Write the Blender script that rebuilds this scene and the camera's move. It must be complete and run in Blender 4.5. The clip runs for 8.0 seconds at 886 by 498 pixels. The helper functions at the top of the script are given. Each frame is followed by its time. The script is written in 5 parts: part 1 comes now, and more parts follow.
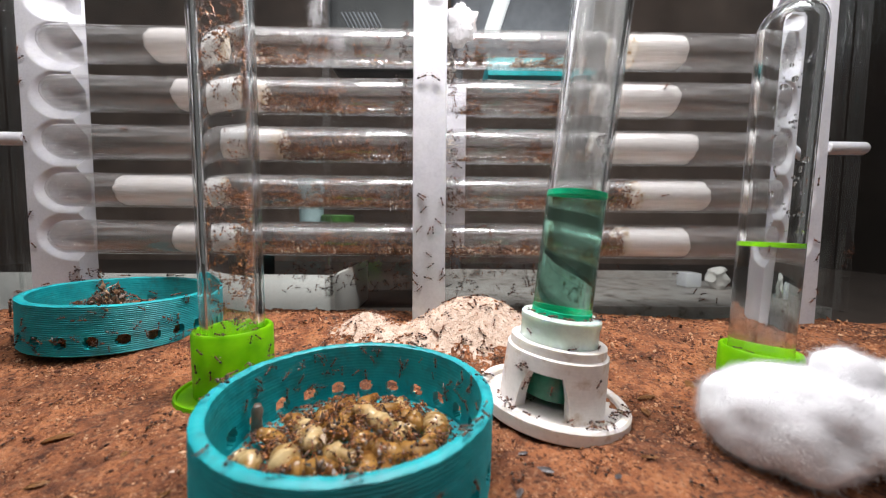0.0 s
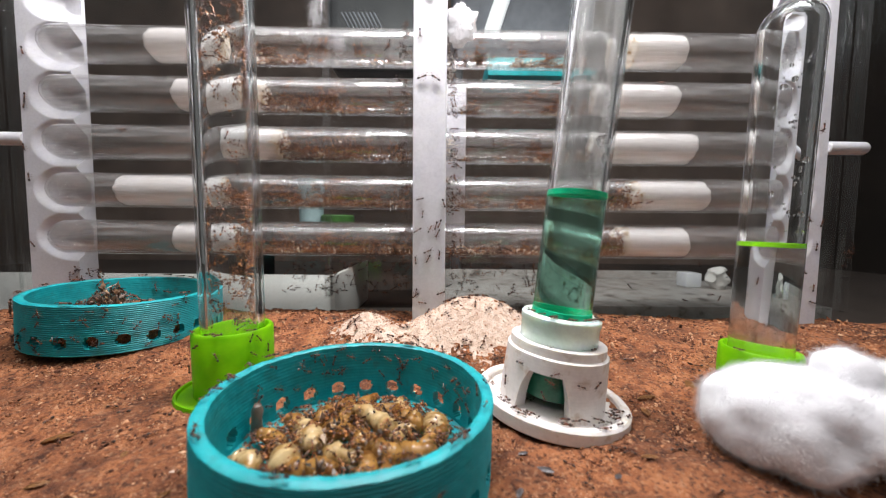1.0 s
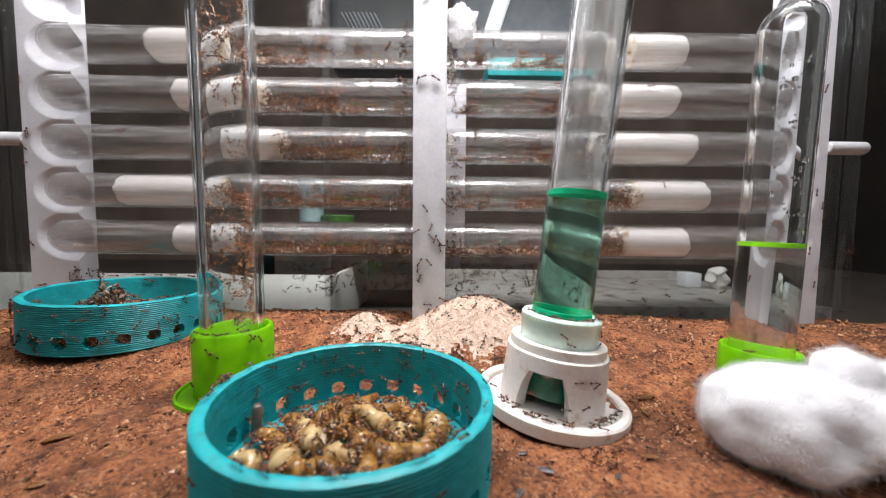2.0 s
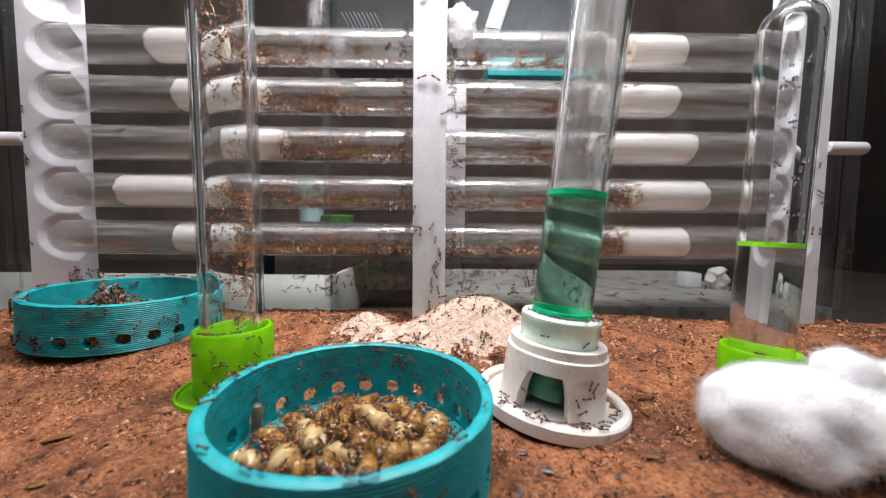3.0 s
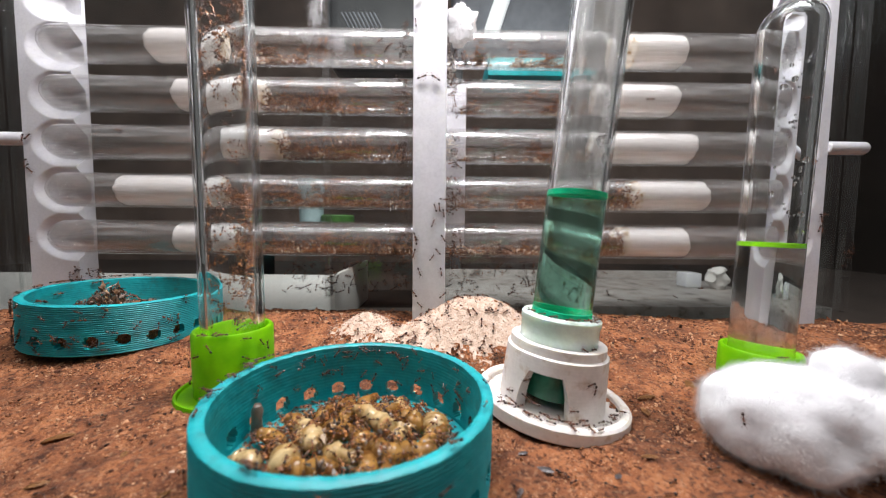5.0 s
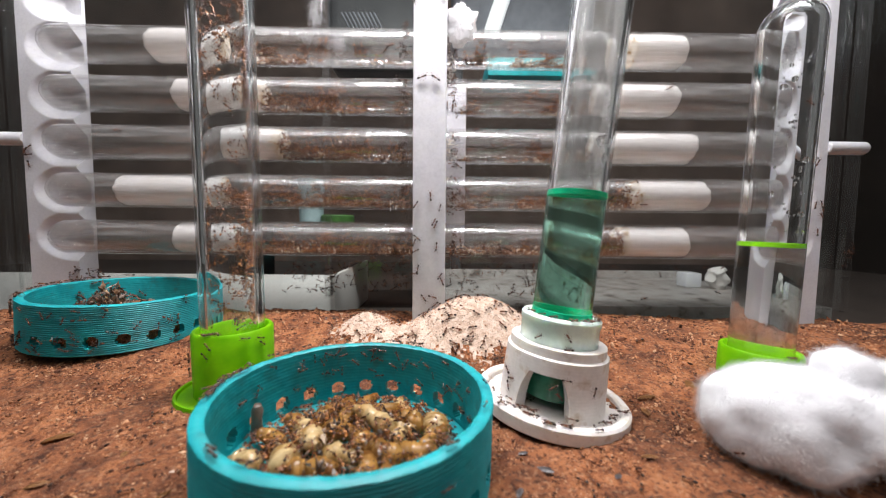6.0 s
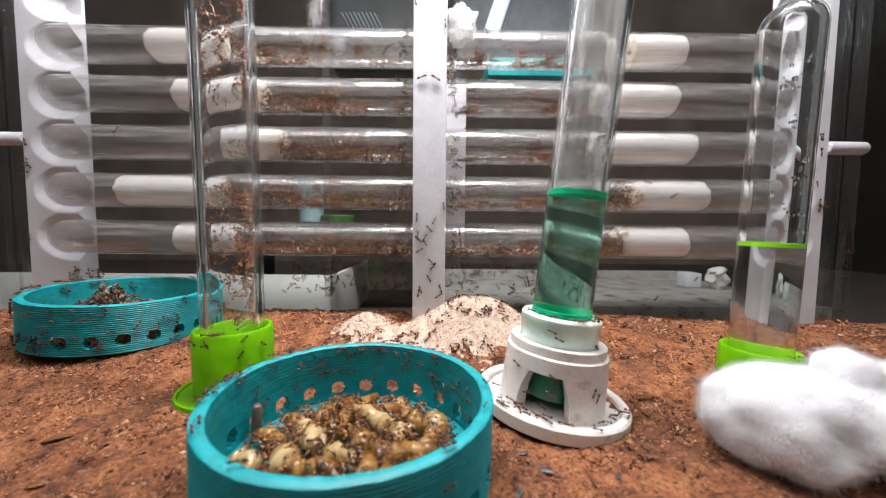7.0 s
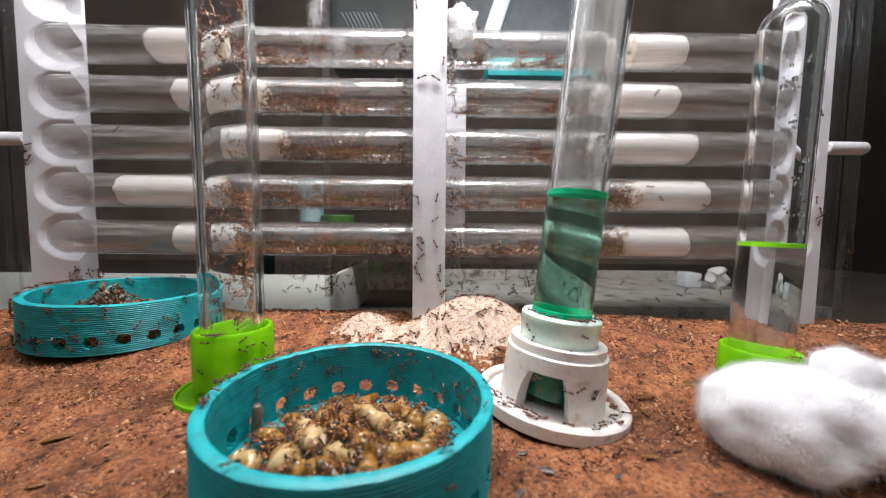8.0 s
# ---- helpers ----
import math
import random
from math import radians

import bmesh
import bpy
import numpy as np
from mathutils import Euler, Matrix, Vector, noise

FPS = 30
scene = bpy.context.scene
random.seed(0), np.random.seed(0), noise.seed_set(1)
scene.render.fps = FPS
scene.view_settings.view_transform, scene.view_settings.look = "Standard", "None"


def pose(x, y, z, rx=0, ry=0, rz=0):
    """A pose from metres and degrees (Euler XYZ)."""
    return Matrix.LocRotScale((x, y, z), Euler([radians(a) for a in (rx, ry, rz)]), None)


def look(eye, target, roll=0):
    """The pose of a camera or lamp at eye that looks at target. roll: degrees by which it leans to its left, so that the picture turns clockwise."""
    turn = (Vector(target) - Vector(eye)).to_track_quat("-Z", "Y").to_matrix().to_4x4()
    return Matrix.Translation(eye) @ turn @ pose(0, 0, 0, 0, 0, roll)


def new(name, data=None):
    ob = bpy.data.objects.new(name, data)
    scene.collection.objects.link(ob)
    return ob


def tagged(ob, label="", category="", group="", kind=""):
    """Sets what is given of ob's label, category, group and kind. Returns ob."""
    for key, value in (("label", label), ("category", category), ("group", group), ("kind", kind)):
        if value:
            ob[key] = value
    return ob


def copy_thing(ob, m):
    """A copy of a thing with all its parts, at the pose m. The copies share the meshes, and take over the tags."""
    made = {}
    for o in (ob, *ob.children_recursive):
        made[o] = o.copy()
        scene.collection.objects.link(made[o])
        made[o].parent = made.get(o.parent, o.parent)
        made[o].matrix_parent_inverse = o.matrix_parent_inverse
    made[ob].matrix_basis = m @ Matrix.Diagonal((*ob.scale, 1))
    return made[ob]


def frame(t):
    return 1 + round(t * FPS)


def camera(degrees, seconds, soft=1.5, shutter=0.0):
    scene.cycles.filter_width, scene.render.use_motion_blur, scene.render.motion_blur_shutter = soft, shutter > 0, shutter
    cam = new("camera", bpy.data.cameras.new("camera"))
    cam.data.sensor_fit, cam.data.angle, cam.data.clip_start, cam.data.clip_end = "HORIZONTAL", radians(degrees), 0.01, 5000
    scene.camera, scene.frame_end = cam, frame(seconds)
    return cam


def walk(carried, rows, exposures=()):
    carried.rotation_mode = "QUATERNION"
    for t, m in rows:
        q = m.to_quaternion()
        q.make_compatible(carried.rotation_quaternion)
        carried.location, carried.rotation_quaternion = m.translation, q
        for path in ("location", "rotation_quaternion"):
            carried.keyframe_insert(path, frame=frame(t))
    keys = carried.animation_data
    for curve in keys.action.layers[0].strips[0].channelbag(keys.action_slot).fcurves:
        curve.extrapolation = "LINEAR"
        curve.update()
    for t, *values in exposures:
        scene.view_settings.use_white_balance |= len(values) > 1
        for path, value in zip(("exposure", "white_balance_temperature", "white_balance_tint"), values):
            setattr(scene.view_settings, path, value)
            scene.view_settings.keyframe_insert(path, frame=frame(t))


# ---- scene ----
cam = camera(104.22, 8.0, 1.15)
# the near dish and wool lie in front of the sharp zone
cam.data.dof.use_dof, cam.data.dof.focus_distance, cam.data.dof.aperture_fstop = True, 0.136, 18.0
VIEW = look((0, 0, 0.050), (math.tan(radians(0.488)), 1, 0.050 - math.tan(radians(3.654))), 0.553)
walk(cam, [(0.0, VIEW), (8.0, VIEW)], [(0.0, 0.0), (8.0, 0.0)])

# ---------------------------------------------------------------- light
world = bpy.data.worlds.new("room_air")
scene.world = world
world.use_nodes = True
world.node_tree.nodes["Background"].inputs[0].default_value = (0.8, 0.85, 1.0, 1)
world.node_tree.nodes["Background"].inputs[1].default_value = 0.03


def area_lamp(name, at, target, sx, sy, watts, colour):
    data = bpy.data.lights.new(name, "AREA")
    data.shape, data.size, data.size_y, data.energy, data.color = "RECTANGLE", sx, sy, watts, colour
    ob = new(name, data)
    ob.matrix_world = look(at, target)
    return ob


# the arena's lamp hangs above the camera, an added soft fill lights the room
area_lamp("arena_lamp", (-0.004, 0.110, 0.258), (-0.004, 0.128, 0.0), 0.130, 0.015, 1.00, (1.0, 0.962, 0.985))
area_lamp("led_bar", (0.00, 0.080, 0.285), (0.00, 0.16, 0.09), 0.44, 0.007, 0.44, (1.0, 0.962, 0.975))
# broad unseen panel, added to fill the front faces
area_lamp("room_fill", (0.0, -0.10, 0.90), (0.0, 0.10, 0.06), 1.2, 0.8, 5.1, (0.96, 0.97, 1.0))


# ---------------------------------------------------------------- materials
def material(name):
    m = bpy.data.materials.new(name)
    m.use_nodes = True
    nt = m.node_tree
    return m, nt, nt.nodes["Principled BSDF"]


def node(nt, kind, **values):
    n = nt.nodes.new(kind)
    for k, v in values.items():
        n.inputs[k.replace("_", " ")].default_value = v
    return n


def ramp(nt, src, stops):
    r = nt.nodes.new("ShaderNodeValToRGB")
    e = r.color_ramp.elements
    while len(e) < len(stops):
        e.new(0.5)
    for i, (p, c) in enumerate(stops):
        e[i].position, e[i].color = p, (*c, 1)
    nt.links.new(src, r.inputs[0])
    return r.outputs[0]


def mixed(nt, kind, fac, a, b):
    m = nt.nodes.new("ShaderNodeMix")
    m.data_type, m.blend_type = "RGBA", kind
    if isinstance(fac, float):
        m.inputs[0].default_value = fac
    else:
        nt.links.new(fac, m.inputs[0])
    for slot, v in ((6, a), (7, b)):
        if isinstance(v, tuple):
            m.inputs[slot].default_value = (*v, 1)
        else:
            nt.links.new(v, m.inputs[slot])
    return m.outputs[2]


def coords(nt):
    return nt.nodes.new("ShaderNodeTexCoord").outputs["Object"]


def grain(nt, scale, detail=4.0, rough=0.55):
    n = node(nt, "ShaderNodeTexNoise", Scale=scale, Detail=detail, Roughness=rough)
    nt.links.new(coords(nt), n.inputs["Vector"])
    return n.outputs["Fac"]


def bump(nt, bsdf, height, strength, distance):
    b = node(nt, "ShaderNodeBump", Strength=strength, Distance=distance)
    nt.links.new(height, b.inputs["Height"])
    nt.links.new(b.outputs[0], bsdf.inputs["Normal"])


def printed(name, light, dark, rough=0.42, sss=0.0, stain=None, rings=0.35):
    """Printed plastic: two-scale colour change, fine layer relief."""
    m, nt, b = material(name)
    c = ramp(nt, grain(nt, 140.0), [(0.3, dark), (0.7, light)])
    c = mixed(nt, "MULTIPLY", 0.35, c, ramp(nt, grain(nt, 900.0), [(0.3, (0.75, 0.75, 0.75)), (0.6, (1, 1, 1))]))
    if stain:
        c = mixed(nt, "MIX", ramp(nt, grain(nt, 260.0, 6.0), [(0.55, (0, 0, 0)), (0.70, (0.7, 0.7, 0.7))]), c, stain)
    nt.links.new(c, b.inputs["Base Color"])
    b.inputs["Roughness"].default_value = rough
    if sss:
        b.inputs["Subsurface Weight"].default_value = sss
        b.inputs["Subsurface Radius"].default_value = (1, 1, 0.6)
        b.inputs["Subsurface Scale"].default_value = 0.002
    w = node(nt, "ShaderNodeTexWave", Scale=380.0, Distortion=1.2, Detail=2.0)
    w.wave_type, w.bands_direction = "BANDS", "Z"
    nt.links.new(coords(nt), w.inputs["Vector"])
    hgt = mixed(nt, "MIX", 0.5, w.outputs["Color"], ramp(nt, grain(nt, 700.0), [(0.2, (0, 0, 0)), (0.8, (1, 1, 1))]))
    bump(nt, b, hgt, rings, 0.0002)
    return m


TEAL = printed("teal_print", (0.0, 0.33, 0.36), (0.0, 0.23, 0.255), 0.52, 0.1, (0.02, 0.15, 0.15))
WHITE = printed("white_print", (0.69, 0.69, 0.725), (0.63, 0.63, 0.66), 0.45, 0.15, None, 0.02)
BASE_WHITE = printed("ivory_print", (0.76, 0.73, 0.70), (0.67, 0.63, 0.59), 0.45, 0.15, (0.42, 0.30, 0.20), 0.12)
PALE_GREEN = printed("milky_green_print", (0.74, 0.86, 0.80), (0.62, 0.78, 0.71), 0.35, 0.3, None, 0.08)


def lime_print():
    m, nt, b = material("lime_print")
    c = ramp(nt, grain(nt, 120.0), [(0.3, (0.18, 0.52, 0.003)), (0.7, (0.33, 0.71, 0.006))])
    nt.links.new(c, b.inputs["Base Color"])
    b.inputs["Roughness"].default_value = 0.3
    tr = node(nt, "ShaderNodeBsdfTranslucent")
    nt.links.new(c, tr.inputs["Color"])
    mix = node(nt, "ShaderNodeMixShader", Fac=0.5)
    nt.links.new(b.outputs[0], mix.inputs[1])
    nt.links.new(tr.outputs[0], mix.inputs[2])
    nt.links.new(mix.outputs[0], nt.nodes["Material Output"].inputs[0])
    w = node(nt, "ShaderNodeTexWave", Scale=300.0, Distortion=1.0)
    w.wave_type, w.bands_direction = "BANDS", "Z"
    nt.links.new(coords(nt), w.inputs["Vector"])
    bump(nt, b, w.outputs["Fac"], 0.07, 0.0002)
    return m


def translucent(name, dark, light, share):
    m, nt, b = material(name)
    c = ramp(nt, grain(nt, 260.0), [(0.35, dark), (0.62, light)])
    nt.links.new(c, b.inputs["Base Color"])
    b.inputs["Roughness"].default_value = 0.16
    tr = node(nt, "ShaderNodeBsdfTranslucent")
    nt.links.new(c, tr.inputs["Color"])
    mix = node(nt, "ShaderNodeMixShader", Fac=share)
    nt.links.new(b.outputs[0], mix.inputs[1])
    nt.links.new(tr.outputs[0], mix.inputs[2])
    nt.links.new(mix.outputs[0], nt.nodes["Material Output"].inputs[0])
    return m


LIME = lime_print()
GREEN_RIM = translucent("green_rim", (0.0, 0.42, 0.22), (0.02, 0.62, 0.36), 0.45)
MEMBRANE = translucent("green_membrane", (0.02, 0.13, 0.08), (0.05, 0.26, 0.16), 0.3)
LARVA = translucent("larva_skin", (0.15, 0.062, 0.015), (0.50, 0.27, 0.075), 0.3)
LARVA_PALE = translucent("pale_larva_skin", (0.34, 0.19, 0.055), (0.72, 0.55, 0.29), 0.3)


def thin_glass(name, tint, haze, ior=1.5, sheen=0.9):
    """Wall of a glass tube or pane: clear, with reflections that grow at grazing angles, and a pale veil painted in for
    lamp streaks.
    """
    m, nt, b = material(name)
    nt.nodes.remove(b)
    clear = node(nt, "ShaderNodeBsdfTransparent", Color=(*tint, 1))
    gloss = node(nt, "ShaderNodeBsdfGlossy", Color=(1, 1, 1, 1), Roughness=0.03)
    veil = node(nt, "ShaderNodeBsdfDiffuse", Color=(0.72, 0.70, 0.68, 1))
    facing = node(nt, "ShaderNodeLayerWeight", Blend=0.5)
    power = nt.nodes.new("ShaderNodeMath")
    power.operation = "POWER"
    power.inputs[1].default_value = 4.0
    nt.links.new(facing.outputs["Facing"], power.inputs[0])
    fres = nt.nodes.new("ShaderNodeMath")
    fres.operation = "MULTIPLY_ADD"
    fres.inputs[1].default_value = sheen
    fres.inputs[2].default_value = ((ior - 1) / (ior + 1)) ** 2 * 1.3
    nt.links.new(power.outputs[0], fres.inputs[0])
    film = nt.nodes.new("ShaderNodeMixShader")
    # pale streaks along the tube stand in for reflections of the lamps
    shift = nt.nodes.new("ShaderNodeMapping")
    shift.inputs["Scale"].default_value = (1, 1, 0.06)
    nt.links.new(coords(nt), shift.inputs["Vector"])
    streaks = node(nt, "ShaderNodeTexNoise", Scale=560.0, Detail=5.0, Roughness=0.65)
    nt.links.new(shift.outputs[0], streaks.inputs["Vector"])
    nt.links.new(ramp(nt, streaks.outputs["Fac"], [(0.42, (haze * 0.12,) * 3), (0.66, (haze,) * 3)]), film.inputs[0])
    nt.links.new(clear.outputs[0], film.inputs[1])
    nt.links.new(veil.outputs[0], film.inputs[2])
    mix = nt.nodes.new("ShaderNodeMixShader")
    nt.links.new(fres.outputs[0], mix.inputs[0])
    nt.links.new(film.outputs[0], mix.inputs[1])
    nt.links.new(gloss.outputs[0], mix.inputs[2])
    nt.links.new(mix.outputs[0], nt.nodes["Material Output"].inputs[0])
    return m


TUBE_GLASS = thin_glass("tube_glass", (0.985, 0.985, 0.985), 0.15)
PANE_GLASS = thin_glass("pane_glass", (0.95, 0.97, 0.96), 0.003, 1.3)
SIDE_GLASS = thin_glass("side_pane_glass", (0.90, 0.92, 0.91), 0.002, 1.15, 0.25)


def solid_glass(name, colour, ior, rough=0.0):
    m, nt, b = material(name)
    b.inputs["Base Color"].default_value = (*colour, 1)
    b.inputs["Transmission Weight"].default_value = 1.0
    b.inputs["IOR"].default_value = ior
    b.inputs["Roughness"].default_value = rough
    return m


CLEAR_GLASS = thin_glass("clear_glass", (0.985, 0.99, 0.99), 0.02)
PALE_FILM = thin_glass("pale_film", (1.0, 1.0, 1.0), 0.17)
THICK_GLASS = solid_glass("thick_glass", (0.97, 0.985, 0.985), 1.47)
WATER = solid_glass("water", (0.97, 0.98, 0.97), 1.33)
GREEN_LIQUID = solid_glass("green_liquid", (0.44, 0.88, 0.71), 1.33)


def mottled(name, stops, scale, rough=0.8, relief=0.0003, fine=1200.0, sss=0.0):
    m, nt, b = material(name)
    c = ramp(nt, grain(nt, scale, 6.0, 0.6), stops)
    c = mixed(nt, "MULTIPLY", 0.4, c, ramp(nt, grain(nt, fine), [(0.3, (0.6, 0.6, 0.6)), (0.65, (1, 1, 1))]))
    nt.links.new(c, b.inputs["Base Color"])
    b.inputs["Roughness"].default_value = rough
    if sss:
        b.inputs["Subsurface Weight"].default_value = sss
        b.inputs["Subsurface Scale"].default_value = 0.004
    if relief:
        bump(nt, b, grain(nt, fine * 0.6, 6.0, 0.7), 0.7, relief)
    return m


def per_piece(name, stops, rough=0.85):
    m, nt, b = material(name)
    g = nt.nodes.new("ShaderNodeNewGeometry")
    c = ramp(nt, g.outputs["Random Per Island"], stops)
    c = mixed(nt, "MULTIPLY", 0.4, c, ramp(nt, grain(nt, 1500.0), [(0.3, (0.6, 0.6, 0.6)), (0.65, (1, 1, 1))]))
    nt.links.new(c, b.inputs["Base Color"])
    b.inputs["Roughness"].default_value = rough
    return m


def soil():
    m, nt, b = material("soil")
    patch = ramp(nt, grain(nt, 150.0, 5.0, 0.6), [(0.28, (0.09, 0.026, 0.009)), (0.40, (0.24, 0.078, 0.027)), (0.54, (0.41, 0.150, 0.056)), (0.75, (0.50, 0.210, 0.088))])
    crumb = ramp(nt, grain(nt, 800.0, 4.0, 0.65), [(0.36, (0.16, 0.12, 0.10)), (0.50, (0.85, 0.83, 0.80)), (0.66, (1.0, 1.0, 1.0))])
    c = mixed(nt, "MULTIPLY", 0.85, patch, crumb)
    c = mixed(nt, "MULTIPLY", 0.75, c, ramp(nt, grain(nt, 45.0, 3.0, 0.6), [(0.38, (0.36, 0.32, 0.30)), (0.58, (1.0, 1.0, 1.0))]))
    v = node(nt, "ShaderNodeTexVoronoi", Scale=1500.0)
    nt.links.new(coords(nt), v.inputs["Vector"])
    c = mixed(nt, "MIX", ramp(nt, v.outputs["Color"], [(0.74, (0, 0, 0)), (0.84, (0.30, 0.30, 0.30))]), c, (0.56, 0.31, 0.17))
    nt.links.new(c, b.inputs["Base Color"])
    b.inputs["Roughness"].default_value = 0.9
    bump(nt, b, grain(nt, 1100.0, 5.0, 0.7), 1.0, 0.0012)
    return m


SOIL = soil()
CHIPS = per_piece("chips", [(0.0, (0.035, 0.011, 0.005)), (0.25, (0.14, 0.045, 0.018)), (0.52, (0.33, 0.120, 0.047)), (0.8, (0.45, 0.200, 0.088)), (1.0, (0.56, 0.34, 0.20))])
PALE_SAND = mottled("pale_sand", [(0.3, (0.40, 0.27, 0.19)), (0.5, (0.54, 0.405, 0.315)), (0.75, (0.64, 0.52, 0.435))], 420.0, 0.9, 0.0005, 1800.0)


def wool(name, scale, stops, share):
    """Cotton fibre: rough, and light passes through it."""
    m, nt, b = material(name)
    c = ramp(nt, grain(nt, scale), stops)
    nt.nodes.remove(b)
    df = node(nt, "ShaderNodeBsdfDiffuse", Roughness=1.0)
    tr = node(nt, "ShaderNodeBsdfTranslucent")
    mix = node(nt, "ShaderNodeMixShader", Fac=share)
    for n in (df, tr):
        nt.links.new(c, n.inputs["Color"])
    nt.links.new(df.outputs[0], mix.inputs[1])
    nt.links.new(tr.outputs[0], mix.inputs[2])
    nt.links.new(mix.outputs[0], nt.nodes["Material Output"].inputs[0])
    return m


def wadding():
    """Inside of a cotton wad: light scatters deep in it."""
    m, nt, b = material("cotton_wad")
    nt.links.new(ramp(nt, grain(nt, 160.0), [(0.3, (0.66, 0.66, 0.67)), (0.7, (0.78, 0.78, 0.79))]), b.inputs["Base Color"])
    b.inputs["Roughness"].default_value = 1.0
    b.inputs["Specular IOR Level"].default_value = 0.0
    b.inputs["Subsurface Weight"].default_value = 1.0
    b.inputs["Subsurface Radius"].default_value = (1, 1, 1)
    b.inputs["Subsurface Scale"].default_value = 0.009
    return m


WAD = wadding()
COTTON = wool("cotton", 200.0, [(0.3, (0.70, 0.70, 0.71)), (0.7, (0.80, 0.80, 0.81))], 0.3)
PLUG = wool("damp_cotton", 130.0, [(0.3, (0.86, 0.84, 0.81)), (0.6, (0.91, 0.90, 0.89))], 0.42)
PLUG_STAIN = wool("stained_cotton", 420.0, [(0.30, (0.30, 0.17, 0.07)), (0.40, (0.70, 0.58, 0.41)), (0.50, (0.86, 0.82, 0.74))], 0.35)
ANT_DARK = mottled("ant_dark", [(0.3, (0.012, 0.006, 0.004)), (0.7, (0.045, 0.018, 0.009))], 900.0, 0.3, 0.0)
ANT_RED = mottled("ant_red", [(0.3, (0.09, 0.026, 0.010)), (0.7, (0.20, 0.065, 0.022))], 900.0, 0.35, 0.0)
ANT_CROWD = per_piece("ant_crowd", [(0.0, (0.012, 0.005, 0.003)), (0.5, (0.040, 0.013, 0.006)), (0.8, (0.11, 0.036, 0.012)), (1.0, (0.24, 0.085, 0.026))], 0.4)
ANT_NEST = per_piece("ant_nest", [(0.0, (0.030, 0.009, 0.004)), (0.4, (0.095, 0.028, 0.009)), (0.7, (0.27, 0.088, 0.022)), (1.0, (0.52, 0.22, 0.060))], 0.4)
SAND_GRAIN = per_piece("sand_grain", [(0.0, (0.38, 0.26, 0.18)), (0.5, (0.51, 0.385, 0.30)), (1.0, (0.64, 0.53, 0.45))], 0.85)
BROOD = per_piece("brood", [(0.0, (0.62, 0.47, 0.33)), (1.0, (0.84, 0.74, 0.60))], 0.5)
PALE_CRUMB = per_piece("pale_crumb", [(0.0, (0.60, 0.50, 0.42)), (0.5, (0.76, 0.69, 0.62)), (1.0, (0.84, 0.80, 0.76))], 0.8)
SCRAP = per_piece("scrap", [(0.0, (0.025, 0.018, 0.014)), (0.35, (0.10, 0.055, 0.03)), (0.65, (0.22, 0.12, 0.06)), (0.85, (0.20, 0.18, 0.17)), (1.0, (0.42, 0.27, 0.13))], 0.45)
HUSK = per_piece("husk", [(0.0, (0.24, 0.10, 0.03)), (0.6, (0.45, 0.24, 0.09)), (1.0, (0.66, 0.50, 0.30))], 0.4)
DEVICE = mottled("grey_plastic", [(0.3, (0.05, 0.05, 0.055)), (0.7, (0.085, 0.085, 0.09))], 40.0, 0.35, 0.0, 300.0)
SILVER = mottled("silver_plastic", [(0.3, (0.17, 0.175, 0.20)), (0.7, (0.30, 0.31, 0.35))], 30.0, 0.4, 0.0, 300.0)
PALE_BLUE = mottled("pale_blue_plastic", [(0.3, (0.25, 0.34, 0.36)), (0.7, (0.36, 0.46, 0.48))], 60.0, 0.3, 0.0, 300.0)
LEAF = mottled("green_plastic", [(0.3, (0.02, 0.07, 0.012)), (0.7, (0.04, 0.12, 0.018))], 60.0, 0.5, 0.0, 300.0)
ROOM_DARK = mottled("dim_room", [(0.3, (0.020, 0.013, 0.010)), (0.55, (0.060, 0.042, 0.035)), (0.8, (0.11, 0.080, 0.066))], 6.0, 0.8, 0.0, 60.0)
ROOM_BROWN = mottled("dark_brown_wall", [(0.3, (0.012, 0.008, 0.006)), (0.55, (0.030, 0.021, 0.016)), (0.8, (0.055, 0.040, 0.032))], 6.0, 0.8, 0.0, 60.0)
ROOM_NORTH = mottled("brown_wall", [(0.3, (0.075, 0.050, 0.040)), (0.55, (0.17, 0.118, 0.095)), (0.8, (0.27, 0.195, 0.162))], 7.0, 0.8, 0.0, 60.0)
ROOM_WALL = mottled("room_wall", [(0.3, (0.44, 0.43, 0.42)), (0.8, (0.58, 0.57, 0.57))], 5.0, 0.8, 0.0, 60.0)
BOX_WHITE = mottled("dusty_white_plastic", [(0.3, (0.62, 0.58, 0.55)), (0.7, (0.76, 0.73, 0.70))], 40.0, 0.5, 0.0001, 500.0)


# ---------------------------------------------------------------- building helpers
def mesh_of(name, bm, mat, smooth=True):
    me = bpy.data.meshes.new(name)
    bm.normal_update()
    bm.to_mesh(me)
    bm.free()
    me.materials.append(mat)
    if smooth:
        me.shade_smooth()
        me.set_sharp_from_angle(angle=radians(38))
    return me


def mesh_data(name, verts, faces, mat, smooth=False):
    me = bpy.data.meshes.new(name)
    me.from_pydata(verts, [], faces)
    me.materials.append(mat)
    if smooth:
        me.shade_smooth()
    me.update()
    return me


def part(name, bm, mat, parent=None, label="", smooth=True):
    me = bm if isinstance(bm, bpy.types.Mesh) else mesh_of(name, bm, mat, smooth)
    ob = new(name, me)
    ob.parent = parent
    return tagged(ob, label)


def thing(name, label, category, m=None, group="", kind=""):
    ob = new(name)
    ob.empty_display_size = 0.005
    if m is not None:
        ob.matrix_basis = m
    return tagged(ob, label, category, group, kind)


